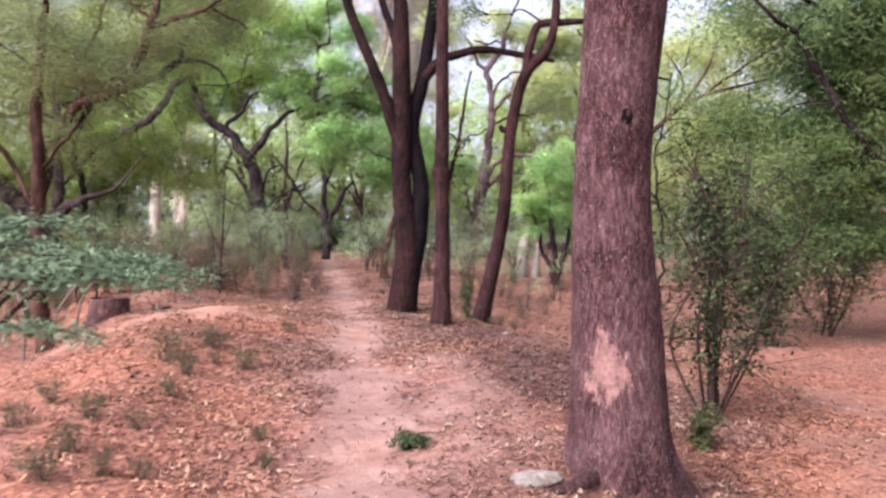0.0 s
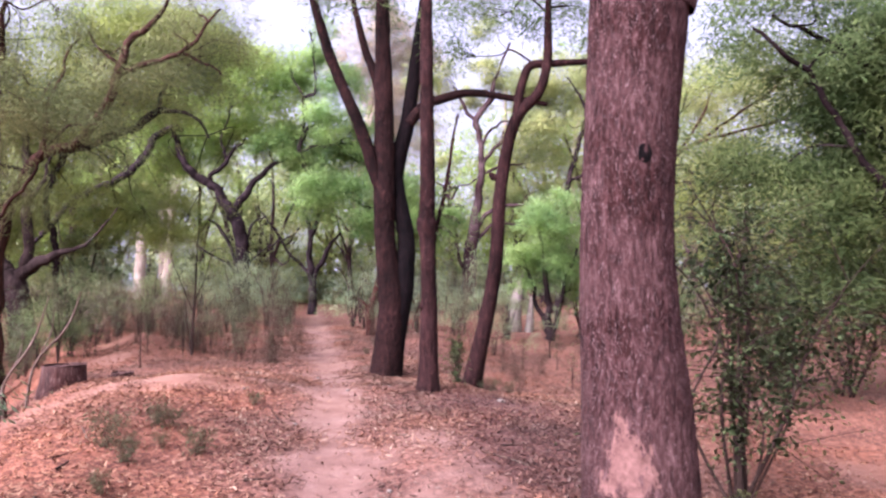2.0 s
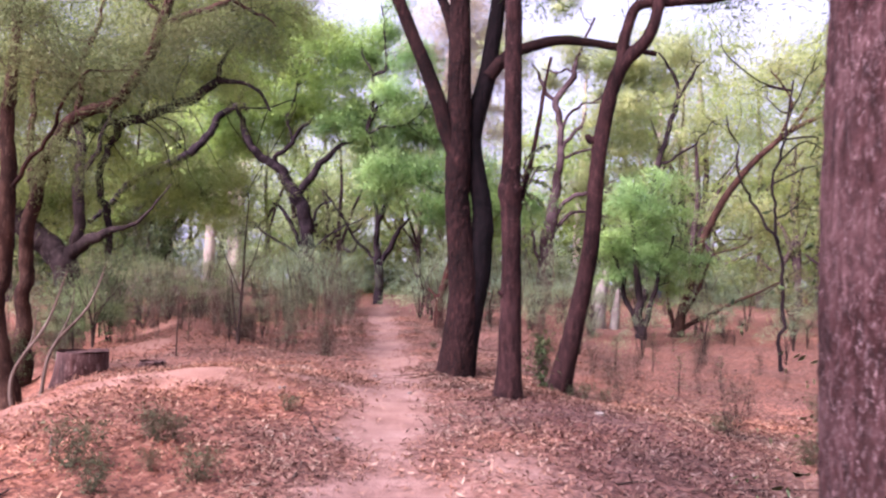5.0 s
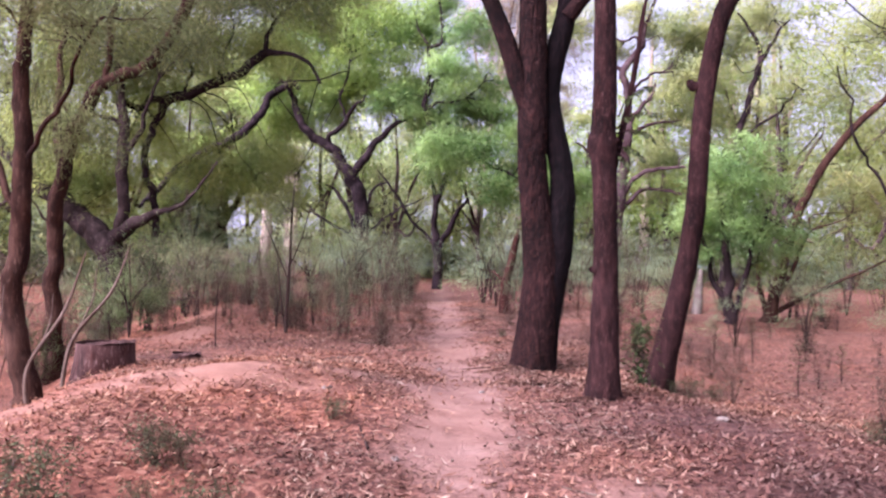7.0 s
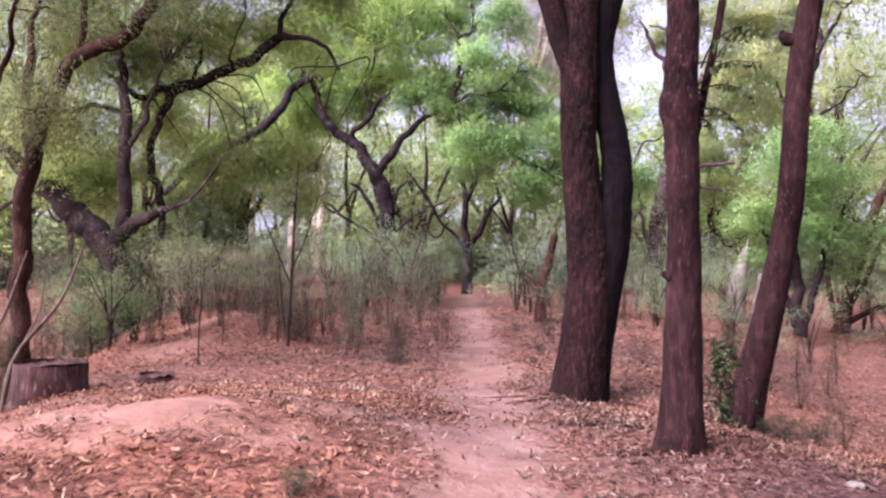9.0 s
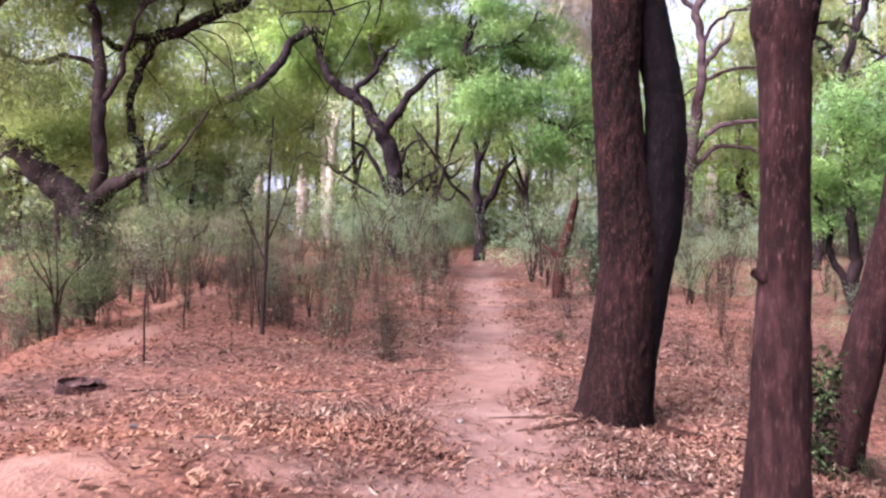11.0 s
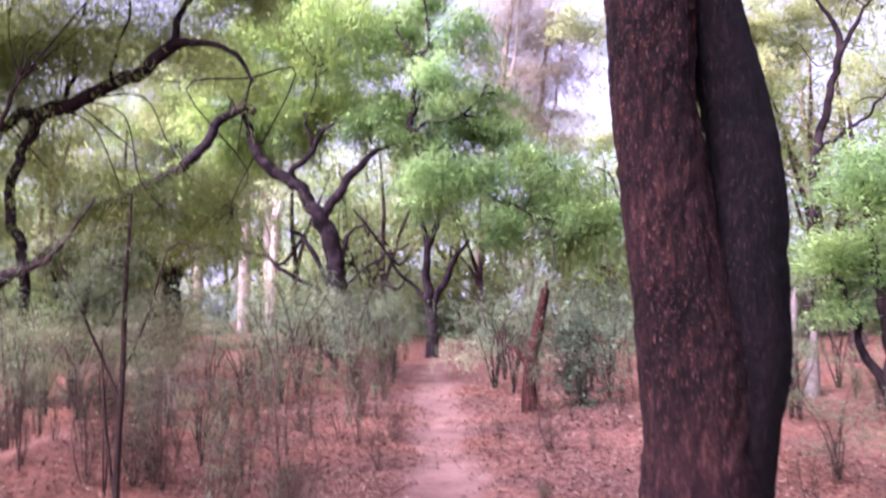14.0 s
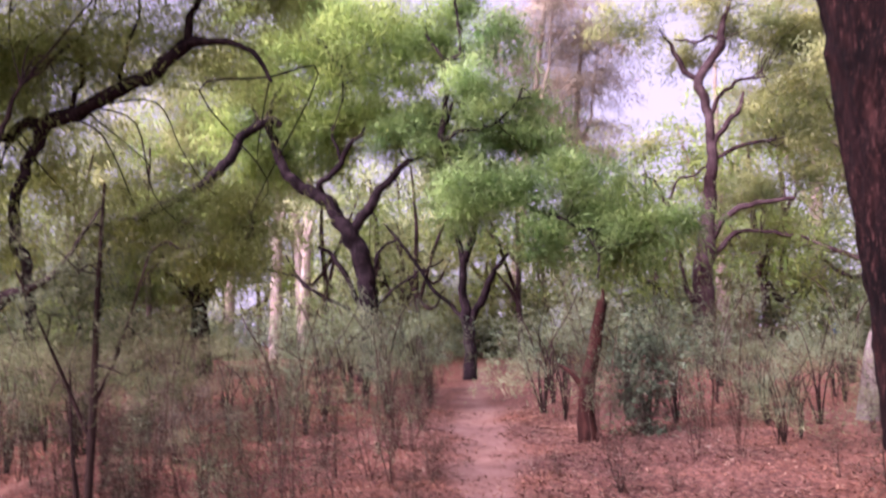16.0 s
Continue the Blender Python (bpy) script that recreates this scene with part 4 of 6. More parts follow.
tree("bowed_tree", at_ground(-8.55, 17.6, -0.1),
     [(0.0, [(-8.5, -1.0, 0.2), (-8.55, -0.3, 0.15), (-8.6, 1.2, 0.125), (-8.5, 2.65, 0.12), (-8.16, 3.54, 0.115), (-7.65, 4.24, 0.10), (-7.05, 4.4, 0.095), (-6.55, 5.05, 0.088), (-6.22, 5.9, 0.085), (-6.1, 6.4, 0.075), (-5.62, 6.8, 0.055), (-5.2, 7.3, 0.03)]),
      ((0.0, 0.3), [(-6.25, 5.85, 0.06), (-5.56, 6.05, 0.055), (-5.0, 6.2, 0.05), (-4.67, 6.6, 0.035), (-4.35, 7.2, 0.02)]),
      ((0.0, 0.3), [(-4.95, 6.22, 0.03), (-4.55, 6.05, 0.025), (-4.2, 5.75, 0.012)]),
      ((0.0, -0.3), [(-6.22, 5.95, 0.035), (-6.5, 6.2, 0.028), (-6.75, 6.6, 0.015)]),
      ((0.0, 0.6), [(-8.45, 2.8, 0.08), (-8.7, 4.0, 0.06), (-8.8, 5.4, 0.03)]),
      ((0.0, -0.7), [(-7.7, 4.2, 0.05), (-7.4, 5.2, 0.04), (-6.9, 6.2, 0.02)])],
     [(-6.3, 17.4, 5.6, 1.8, 1.6, 1.0, 46), (-8.6, 17.8, 5.8, 1.6, 1.6, 0.9, 34), (-5.0, 18.2, 6.9, 1.2, 1.0, 0.7, 26), (-7.4, 17, 3.4, 1.2, 1.0, 0.6, 16)],
     BARK_TAN, LEAF_HUSK, "bowed tree bending over the bank with thin foliage", 61, open_limbs=0.4, per=300, size=0.85, length=0.095, width=0.023, droop=0.6, relief=0.005, grain=12)

tree("dark_leaved_tree", at_ground(-10.95, 27.9, -0.1),
     [(0.0, [(-11.2, -0.3, 0.1), (-11.15, 0.6, 0.08), (-11.0, 1.6, 0.07), (-10.9, 2.6, 0.05), (-10.8, 3.4, 0.03)]),
      ((0.0, 0.2), [(-11.05, 1.0, 0.05), (-10.6, 1.7, 0.04), (-10.2, 2.2, 0.02)]),
      ((0.0, 0.6), [(-11.05, 1.2, 0.05), (-11.6, 2.1, 0.04), (-12.2, 2.8, 0.02)])],
     [(-10.95, 27.9, 2.4, 0.9, 0.8, 0.8, 40), (-10.6, 28.0, 1.7, 0.5, 0.6, 0.5, 14), (-12.1, 28.4, 2.9, 0.9, 0.8, 0.6, 26), (-10.9, 28.3, 3.7, 0.8, 0.8, 0.5, 16)],
     BARK_FAR, LEAF_BUSH, "small dark-leaved tree below the bank", 63, per=120, size=0.55, length=0.1, width=0.032, droop=0.4, crook=0.5)

# the far side of the clearing
tree("slanting_tree", at_ground(4.6, 26.4, -0.1),
     [(0.0, [(4.55, -0.1, 0.21), (4.60, 0.1, 0.17), (4.72, 0.74, 0.131), (4.94, 1.52, 0.118), (5.23, 2.57, 0.104), (5.53, 3.22, 0.104), (5.89, 3.87, 0.097), (6.45, 4.6, 0.09), (6.95, 5.1, 0.08), (7.52, 5.57, 0.072), (8.23, 5.94, 0.063), (9.57, 6.30, 0.045), (11.0, 6.67, 0.02)]),
      ((0.0, -0.3), [(4.61, 0.14, 0.079), (5.08, 0.42, 0.059), (5.69, 0.76, 0.052), (6.29, 1.03, 0.039), (7.2, 1.5, 0.02)]),
      ((0.0, 0.3), [(4.70, 0.47, 0.059), (5.07, 1.13, 0.052), (5.43, 1.92, 0.039), (5.67, 2.31, 0.019)]),
      ((0.0, 0.3), [(7.52, 5.57, 0.054), (8.31, 6.65, 0.045), (8.66, 7.46, 0.027)]),
      ((0.0, -0.3), [(8.14, 5.90, 0.054), (9.21, 6.66, 0.045), (10.28, 7.38, 0.036), (10.99, 8.10, 0.027)]),
      ((0.0, 0.4), [(7.25, 5.39, 0.045), (7.60, 6.29, 0.036), (7.32, 7.01, 0.027), (7.14, 7.36, 0.018)]),
      ((0.0, 0.2), [(4.55, 0.0, 0.07), (4.35, 0.9, 0.055), (4.3, 1.8, 0.04), (4.0, 2.6, 0.02)])],
     [(8.2, 26.6, 7.6, 1.6, 1.4, 0.6, 26), (10.4, 26.5, 7.8, 1.6, 1.5, 0.8, 30), (7.0, 27.4, 3.4, 1.3, 0.8, 0.8, 24)],
     BARK_TAN, LEAF_YELLOW, "slanting tree with several thin stems from one foot", 67, per=170, size=0.85, length=0.16, width=0.036, crook=0.12, open_limbs=0.4)

tree("small_green_tree", at_ground(3.3, 24.4, -0.1),
     [(0.0, [(3.3, 0.0, 0.12), (3.25, 1.0, 0.1), (3.1, 2.2, 0.07), (3.0, 3.4, 0.04)]),
      ((0.0, -0.4), [(3.3, 0.1, 0.08), (3.6, 1.2, 0.06), (3.9, 2.6, 0.03)]),
      ((0.0, 0.4), [(3.25, 0.2, 0.08), (2.8, 1.4, 0.05), (2.5, 2.6, 0.03)])],
     [(3.4, 24.3, 3.5, 0.8, 0.8, 0.7, 40), (3.0, 24.3, 2.6, 0.8, 0.8, 0.7, 36), (3.9, 24.3, 2.5, 0.8, 0.8, 0.7, 34), (3.5, 24.4, 1.7, 1.0, 0.7, 0.5, 26)],
     BARK_FAR, LEAF_MID, "small tree with fresh bright green leaves", 71, per=190, size=0.6, length=0.11, width=0.036, droop=0.3)

tree("overhanging_tree", at_ground(9.5, 13.5, -0.1),
     [(0.0, [(9.5, -0.9, 0.17), (9.3, 0.8, 0.135), (8.8, 2.6, 0.11), (7.8, 4.0, 0.085), (6.5, 4.9, 0.055), (5.2, 5.6, 0.02)]),
      ((0.0, -1.0), [(8.95, 1.7, 0.085), (8.2, 1.95, 0.075), (7.28, 2.35, 0.064), (6.65, 2.96, 0.056), (6.05, 3.72, 0.05), (5.5, 4.42, 0.042), (5.0, 4.8, 0.034), (4.5, 5.1, 0.02)]),
      ((0.0, 0.6), [(8.6, 2.9, 0.0544), (7.2, 3.5, 0.0408), (6.2, 4.3, 0.0306), (5.7, 5.2, 0.017)])],
     [(6.4, 13.5, 5.0, 1.5, 1.2, 0.9, 60), (7.2, 13.6, 4.3, 1.0, 1.0, 0.8, 40), (8.2, 13, 5.4, 2.0, 1.8, 1.2, 34), (7.8, 13.4, 2.9, 1.2, 1.2, 0.8, 36), (5.0, 14.2, 5.9, 1.2, 1.2, 0.5, 16), (7.4, 13.0, 6.8, 2.2, 1.8, 1.0, 22), (9.4, 14, 3.6, 1.4, 1.4, 1.4, 40), (6.2, 14.0, 2.7, 1.2, 1.0, 0.7, 34), (7.0, 14.0, 1.8, 1.1, 1.0, 0.7, 34), (6.9, 14.3, 3.9, 1.0, 0.8, 0.7, 44), (7.4, 14.6, 5.2, 1.2, 0.9, 0.6, 36), (5.4, 15.0, 3.6, 0.8, 0.8, 0.5, 20)],
     BARK_FAR, LEAF_DEEP, "spreading tree with arching branches over the bushes", 73, per=240, size=0.9, length=0.13, width=0.036)

tree("sparse_tree", at_ground(5.2, 20.0, -0.1),
     [(0.0, [(5.2, -0.3, 0.04), (5.3, 1.5, 0.033), (5.1, 3.2, 0.028), (5.5, 5.4, 0.02)]),
      ((0.0, 0.5), [(5.2, 2.2, 0.03), (4.6, 3.4, 0.025), (4.3, 4.8, 0.015)])],
     [(5.0, 20, 5.6, 1.8, 1.6, 1.2, 34), (6.4, 20, 4.2, 1.4, 1.4, 1.0, 26)],
     BARK_FAR, LEAF_OLIVE, "sparse young tree with pale green leaves", 79, per=190, size=0.9, length=0.09, width=0.022)


tree("thin_forked_tree", at_ground(5.0, 35.0, -0.1),
     [(0.0, [(5.0, 0.0, 0.16), (5.2, 2.5, 0.13), (5.5, 5.4, 0.115), (5.85, 6.9, 0.105), (6.3, 8.5, 0.095), (6.1, 9.4, 0.06), (5.6, 10.2, 0.03)]),
      ((0.0, 0.2), [(6.25, 8.3, 0.08), (6.75, 9.2, 0.06), (7.3, 9.9, 0.03)]),
      ((0.0, 0.3), [(5.6, 5.8, 0.06), (6.8, 6.6, 0.045), (7.7, 7.6, 0.02)])],
     [(6.2, 35.8, 10.6, 1.3, 1.2, 0.7, 22), (7.8, 35.8, 7.4, 1.3, 1.2, 0.8, 24), (5.0, 36.0, 8.4, 0.8, 0.8, 0.6, 10)],
     BARK_FAR, LEAF_YELLOW, "thin dark forked tree in the yellowish woods", 81, per=110, size=0.9, length=0.2, width=0.045, droop=0.4, open_limbs=0.6)


# ---- tall pale-trunked trees far off ----
def pale_tree(name, x, y, height, r, lean, seed, leaf, spots, label, group):
    top = height
    return tree(name, at_ground(x, y, -0.2),
                [(0.3, [(x, 0.0, r), (x + lean * 0.2, top * 0.25, r * 0.85), (x + lean * 0.5, top * 0.55, r * 0.6), (x + lean, top, r * 0.2)]),
                 ((0.1, 0.6), [(x + lean * 0.35, top * 0.42, r * 0.4), (x + lean * 0.4 - 1.0, top * 0.6, r * 0.25), (x + lean * 0.4 - 1.6, top * 0.78, r * 0.1)]),
                 ((0.1, -0.6), [(x + lean * 0.45, top * 0.5, r * 0.4), (x + lean * 0.5 + 1.1, top * 0.68, r * 0.25), (x + lean * 0.5 + 1.7, top * 0.86, r * 0.1)])],
                [(x + lean * 0.7 + a, y + b, top * c, 2.0, 1.7, 2.4, spots) for a, b, c in ((0, 0, 0.95), (-1.4, 0.3, 0.76), (1.5, -0.3, 0.82), (0.4, 0.2, 0.62))],
                BARK_PALE, leaf, label, seed, per=80, size=1.1, length=0.3, width=0.05, droop=0.9, twig=0.02, foot=0.15, group=group)


pale_tree("tall_pale_tree", -6.6, 60.0, 24.0, 0.36, 3.6, 83, LEAF_SPARSE, 100, "tall pale tree with thin hanging brownish foliage", "tall pale trees")
pale_tree("tall_pale_tree", -3.6, 62.0, 21.0, 0.3, 2.2, 84, LEAF_SPARSE, 84, "tall pale tree with thin hanging brownish foliage", "tall pale trees")
for k, (px, py, ph, pr, pl) in enumerate([(-24.5, 70, 19, 0.5, 0.6), (-22.8, 71, 18, 0.42, -0.6), (-21.0, 66, 17, 0.4, 1.0), (-30, 74, 18, 0.45, 0.8), (4.2, 55, 15, 0.36, 0.6), (9.0, 57, 16, 0.42, 1.0), (10.5, 52, 14, 0.34, -0.5), (12.5, 60, 17, 0.4, 0.4)]):
    pale_tree("pale_tree", px, py, ph, pr, pl, 90 + k, LEAF_YELLOW, 14, "distant tree with a smooth whitish trunk", "distant pale trunks")


# ---- the woods behind ----
def wood_tree(seed, leaf, height, wide, near=False):
    rng = np.random.default_rng(seed)
    limbs = [(0.2, [(0, -0.2, 0.2), (0.1, height * 0.25, 0.15), (-0.1, height * 0.5, 0.11), (0.1, height * 0.8, 0.05)])]
    blobs = []
    for k in range(6):
        a, rr, h = rng.uniform(0, 6.28), rng.uniform(0.2, 0.62) * wide, (0.28 + 0.13 * k) * height
        bx, by = rr * math.cos(a), rr * math.sin(a)
        if k < 4:
            limbs.append(((0.0, by * 0.9), [(0, height * rng.uniform(0.2, 0.4), 0.12), (bx * 0.5, h * 0.75, 0.09), (bx, h, 0.04)]))
        blobs.append((bx, by, h, wide * 0.36, wide * 0.36, height * 0.16, 22))
    # the light mauve bark stands in for haze on these far trunks
    return tree("woodland_tree", (0, 0, 0), limbs, blobs, BARK_MAUVE, leaf, "leafy woodland tree in the distance", seed, per=120 if near else 34, size=1.3, length=0.155 if near else 0.38, width=0.04 if near else 0.1, droop=0.5, group="woods in the distance", sides=7, steps=3, fine=False)


def clearing(x, y):
    """Open lanes through which the far pale trunks are seen."""
    a, b = math.degrees(math.atan2(-(x + 0.5), y - 7)), math.degrees(math.atan2(x + 1.5, y - 13.5))
    return (y > 28 and y < 63 and 15.8 < a < 24.3) or (y > 28 and y < 53 and 5.5 < b < 9.5)


tall = [wood_tree(211, LEAF_YELLOW, 14, 6.5), wood_tree(212, LEAF_OLIVE, 13, 6.5), wood_tree(213, LEAF_BRIGHT, 15, 6)]
near_protos = [wood_tree(221, LEAF_OLIVE, 9, 6, True), wood_tree(222, LEAF_BRIGHT, 9.5, 6, True), wood_tree(223, LEAF_YELLOW, 10, 6, True)]
protos = [wood_tree(201, LEAF_BRIGHT, 9, 6), wood_tree(202, LEAF_YELLOW, 10, 6.5), wood_tree(203, LEAF_HAZED, 8, 6), wood_tree(204, LEAF_HAZED, 8.5, 6.5), wood_tree(205, LEAF_GREY, 7, 6)]
wood_rng = random.Random(5)
spots = []
for ring, count in ((48, 12), (56, 16), (70, 20), (92, 16)):
    for k in range(count):
        a = radians(-44 + 98 * (k + wood_rng.uniform(-0.35, 0.35)) / count)
        spots.append((-1 - math.sin(a) * ring * wood_rng.uniform(0.92, 1.1), 8 + math.cos(a) * ring * wood_rng.uniform(0.92, 1.1)))
# unseen trees behind the start of the walk, added for the lighting
for k in range(10):
    a = radians(95 + 190 * k / 9)
    spots.append((-math.sin(a) * wood_rng.uniform(16, 24), math.cos(a) * wood_rng.uniform(16, 24) - 4))
for x, y in [(11, 17), (13, 22), (10.5, 29), (14, 28), (11, 36), (8, 40), (-18, 22), (-21, 31), (-20, 13), (-26, 40), (17, 38), (4.5, 46), (10, 47), (-12, 52)]:
    spots.append((x, y))
for k, (x, y) in enumerate(spots):
    if (-9 < x - path_x(y) < 4.5 and 0 < y < 50) or clearing(x, y):
        continue
    m = Matrix.Translation(at_ground(x, y, -0.1)) @ Matrix.Rotation(wood_rng.uniform(0, 6.28), 4, "Z") @ Matrix.Scale(wood_rng.uniform(0.8, 1.3), 4)
    pool = near_protos if math.hypot(x + 1, y - 12) < 34 and y > 4 else protos
    free = [p for p in pool if p.location.length == 0]
    if free:
        free[0].matrix_basis = m
    else:
        copy_thing(pool[k % len(pool)], m)


for k, (x, y, s) in enumerate(((9.0, 47, 1.0), (11.5, 42, 1.0), (6.8, 53, 1.0), (15, 45, 1.0), (-24, 38, 0.9), (-13, 62, 1.1), (-3.5, 70, 1.1), (17, 36, 1.0), (-13, 47.5, 0.8), (-9.5, 50, 0.85), (-5, 50, 0.85), (-17, 40, 0.7), (-21, 42, 0.9), (-25, 47, 1.0), (-30, 43, 1.0), (-21, 51, 1.0), (-24, 34, 0.75), (-27, 38, 0.9), (-18.5, 33, 0.6), (-30, 80, 1.2), (-26, 78, 1.1), (-34, 82, 1.2), (-23, 82, 1.2), (-38, 76, 1.2), (-28, 88, 1.3), (7, 74, 1.2), (13, 72, 1.2), (-1, 84, 1.2))):
    m = Matrix.Translation(at_ground(x, y, -0.1)) @ Matrix.Rotation(k * 1.7, 4, "Z") @ Matrix.Scale(s, 4)
    if k < 3:
        tall[k].matrix_basis = m
    else:
        copy_thing(tall[k % 3], m)


# ---- undergrowth ----
def shrub(name, seed, stems, height, wide, leaf, per, length, width, label, group, spray=0.3, bare=0.25, stem=STEM, droop=0.1, category="shrub", r=0.012, sprays=2, low=0.6, twigged=True, sides=5, narrow=False):
    """A bush: thin stems that fan out from one foot, with leaves along their upper parts."""
    rng = np.random.default_rng(seed)
    root = thing(name, (0, 0, 0), label, category, group)
    twigs, centres = [], []
    for k in range(stems):
        a, out, h = rng.uniform(0, 6.283), wide * rng.uniform(0.15, 1.0), height * rng.uniform(low, 1.05)
        foot = rng.normal(size=2) * 0.05 * wide
        top = np.array([math.cos(a) * out, math.sin(a) * out, h])
        kink = rng.normal(size=(2, 3)) * 0.07 * min(height, 2.5 * wide) * (1, 1, 0.4)
        line = glide([(foot[0], foot[1], -0.08), np.array([top[0] * 0.25, top[1] * 0.25, h * 0.4]) + kink[0], np.array([top[0] * 0.62, top[1] * 0.62, h * 0.75]) + kink[1], top], 4)
        rr = r * rng.uniform(0.6, 1.2)
        part("stem", quad_mesh("stem", *tube(line, np.linspace(rr, rr * 0.3, len(line)), sides, wobble=0), stem), root)
        for q in line[int(len(line) * bare):]:
            for _ in range(sprays):
                centres.append((q, q + rng.normal(size=3) * spray * (1, 1, 0.65)))
    for q, tip in centres if twigged else ():
        twigs.append(tube(np.array([q, tip]), np.array([r * 0.3, r * 0.12]), 3, wobble=0))
    if twigs:
        part("twig_spray", quad_mesh("twig_spray", *join(twigs), stem), root, kind="stuff")
    if per:
        c = np.array([q + (t - q) * rng.uniform(0.1, 1.2) for q, t in centres for _ in range(per)])
        ways = np.repeat(np.array([t - q for q, t in centres]), per, 0) * 2
        c = c + rng.normal(size=c.shape) * spray * 0.22
        leaves, faces, lit = leaf_quads(rng, c, length, width, droop, 0.4, ways=ways)
        if narrow:
            leaves, lit = (v.reshape(-1, 4, 3)[:, :3].reshape(-1, 3) for v in (leaves, lit))
            faces = np.arange(3 * len(c)).reshape(-1, 3)
        part("foliage", quad_mesh("foliage", leaves, faces, leaf, True, lit), root, kind="stuff")
    return root


def plant(proto, x, y, scale=1.0, turn=None, used=[]):
    """The first call places the bush itself, later ones copies of it."""
    m = Matrix.Translation(at_ground(x, y)) @ Matrix.Rotation(scatter.uniform(0, 6.28) if turn is None else turn, 4, "Z") @ Matrix.Scale(scale, 4)
    if proto.name in used:
        return copy_thing(proto, m)
    used.append(proto.name)
    proto.matrix_basis = m
    return proto


scatter = random.Random(9)
leafy = shrub("leafy_bush", 301, 12, 2.5, 1.0, LEAF_BUSH, 24, 0.055, 0.024, "tall leafy dark green bush on thin stems", "", spray=0.30, bare=0.3, r=0.018)
plant(leafy, 3.0, 9.2, 1.2, 0.4)
leafy_b = shrub("leafy_bush", 302, 11, 2.3, 1.3, LEAF_BUSH, 17, 0.06, 0.026, "wide dark green bush under the trees", "dark bushes", spray=0.36, bare=0.2, r=0.014)
for x, y, s in ((-7.9, 19.4, 0.75), (-9.6, 20.6, 0.8), (-8.6, 17.2, 0.6), (5.6, 14.2, 1.3), (7.2, 15.5, 1.5), (8.6, 12.8, 1.2), (6.6, 17.0, 1.3)):
    plant(leafy_b, x, y, s)

wisp = [shrub("wispy_shrub", 310 + k, 3 + k % 3, 1.1 + 0.28 * k, 0.3 + 0.05 * k, (LEAF_BROWN, LEAF_BROWN, LEAF_GREY, LEAF_BROWN, LEAF_GREY)[k], 14, 0.05, 0.014, ("wispy brownish shrub with thin upright stems", "wispy grey-green shrub with thin upright stems")[k in (2, 4)], "wispy shrubs", spray=0.18, bare=0.25, r=0.008, low=0.55, stem=STEM_RED, narrow=True, sides=4) for k in range(5)]
twiggy = [shrub("dry_twiggy_shrub", 320 + k, 5, 0.7 + 0.3 * k, 0.26, LEAF_BROWN, 4, 0.045, 0.018, "dry twiggy shrub, nearly leafless", "dry shrubs", spray=0.16, bare=0.15, r=0.006, low=0.4, narrow=True, sides=4) for k in range(3)]
thicket = [shrub("thicket_bush", 330 + k, 9, 3.2, 1.8, leaf, 13, 0.22, 0.11, "dense bush filling the woods beyond the path", "thicket bushes", spray=0.55, bare=0.05, r=0.02, low=0.35, sprays=1, twigged=False, sides=3, narrow=True) for k, leaf in enumerate((LEAF_GREY, LEAF_HAZED, LEAF_HAZED, LEAF_YELLOW))]
# a thicket along the path's far stretch, thinning towards the open ground
for k in range(104):
    y = 17.5 + 20 * scatter.uniform(0, 1) ** 0.7
    x = float(path_x(y)) - 0.9 - 9 * scatter.uniform(0, 1) ** 1.3
    plant(scatter.choice(wisp + wisp + twiggy), x, y, scatter.uniform(0.6, 1.2))
for k in range(72):
    y = 20.5 + 22 * scatter.uniform(0, 1)
    x = float(path_x(y)) + scatter.uniform(1.2, 12.0)
    plant(scatter.choice(wisp + wisp + twiggy), x, y, scatter.uniform(0.6, 1.2))
for x, y in ((1.4, 17.6), (2.2, 19.2), (3.1, 17.4), (3.9, 19.6), (0.9, 19.8), (2.8, 21.5), (4.6, 17.8), (1.8, 22.4), (4.2, 22.0), (0.4, 18.2), (5.0, 20.5), (3.4, 15.6), (5.4, 16.2)):
    plant(scatter.choice(twiggy + wisp[:1]), x, y, scatter.uniform(0.45, 0.8))
for k in range(34):
    y = scatter.uniform(18.5, 25)
    plant(scatter.choice(twiggy + wisp[1:3]), scatter.uniform(-8.5, -3.6) - 0.25 * (y - 18), y, scatter.uniform(0.5, 0.95))
for k in range(24):
    y = scatter.uniform(14, 27)
    x = scatter.uniform(-12.5, -8.0) - (y - 13) * 0.1
    plant(scatter.choice(wisp + twiggy), x, y, scatter.uniform(0.8, 1.3))
for k in range(190):
    a, d = radians(scatter.uniform(-40, 50)), scatter.uniform(34, 68)
    x, y = -1 - math.sin(a) * d, 9 + math.cos(a) * d
    if (abs(x - float(path_x(y))) < 1.8 and y < 52) or clearing(x, y) or (y < 42 and -6 < x - float(path_x(y)) < 6):
        continue
    plant(scatter.choice(thicket), x, y, scatter.uniform(0.6, 1.25))


for x, y in ((-31, 75), (-28, 74), (-25.5, 74.5), (-23.5, 73.5), (-21, 71), (-33, 78), (-26.5, 77), (-29.5, 70), (-19.5, 69)):
    plant(scatter.choice(thicket), x, y, scatter.uniform(1.0, 1.5))


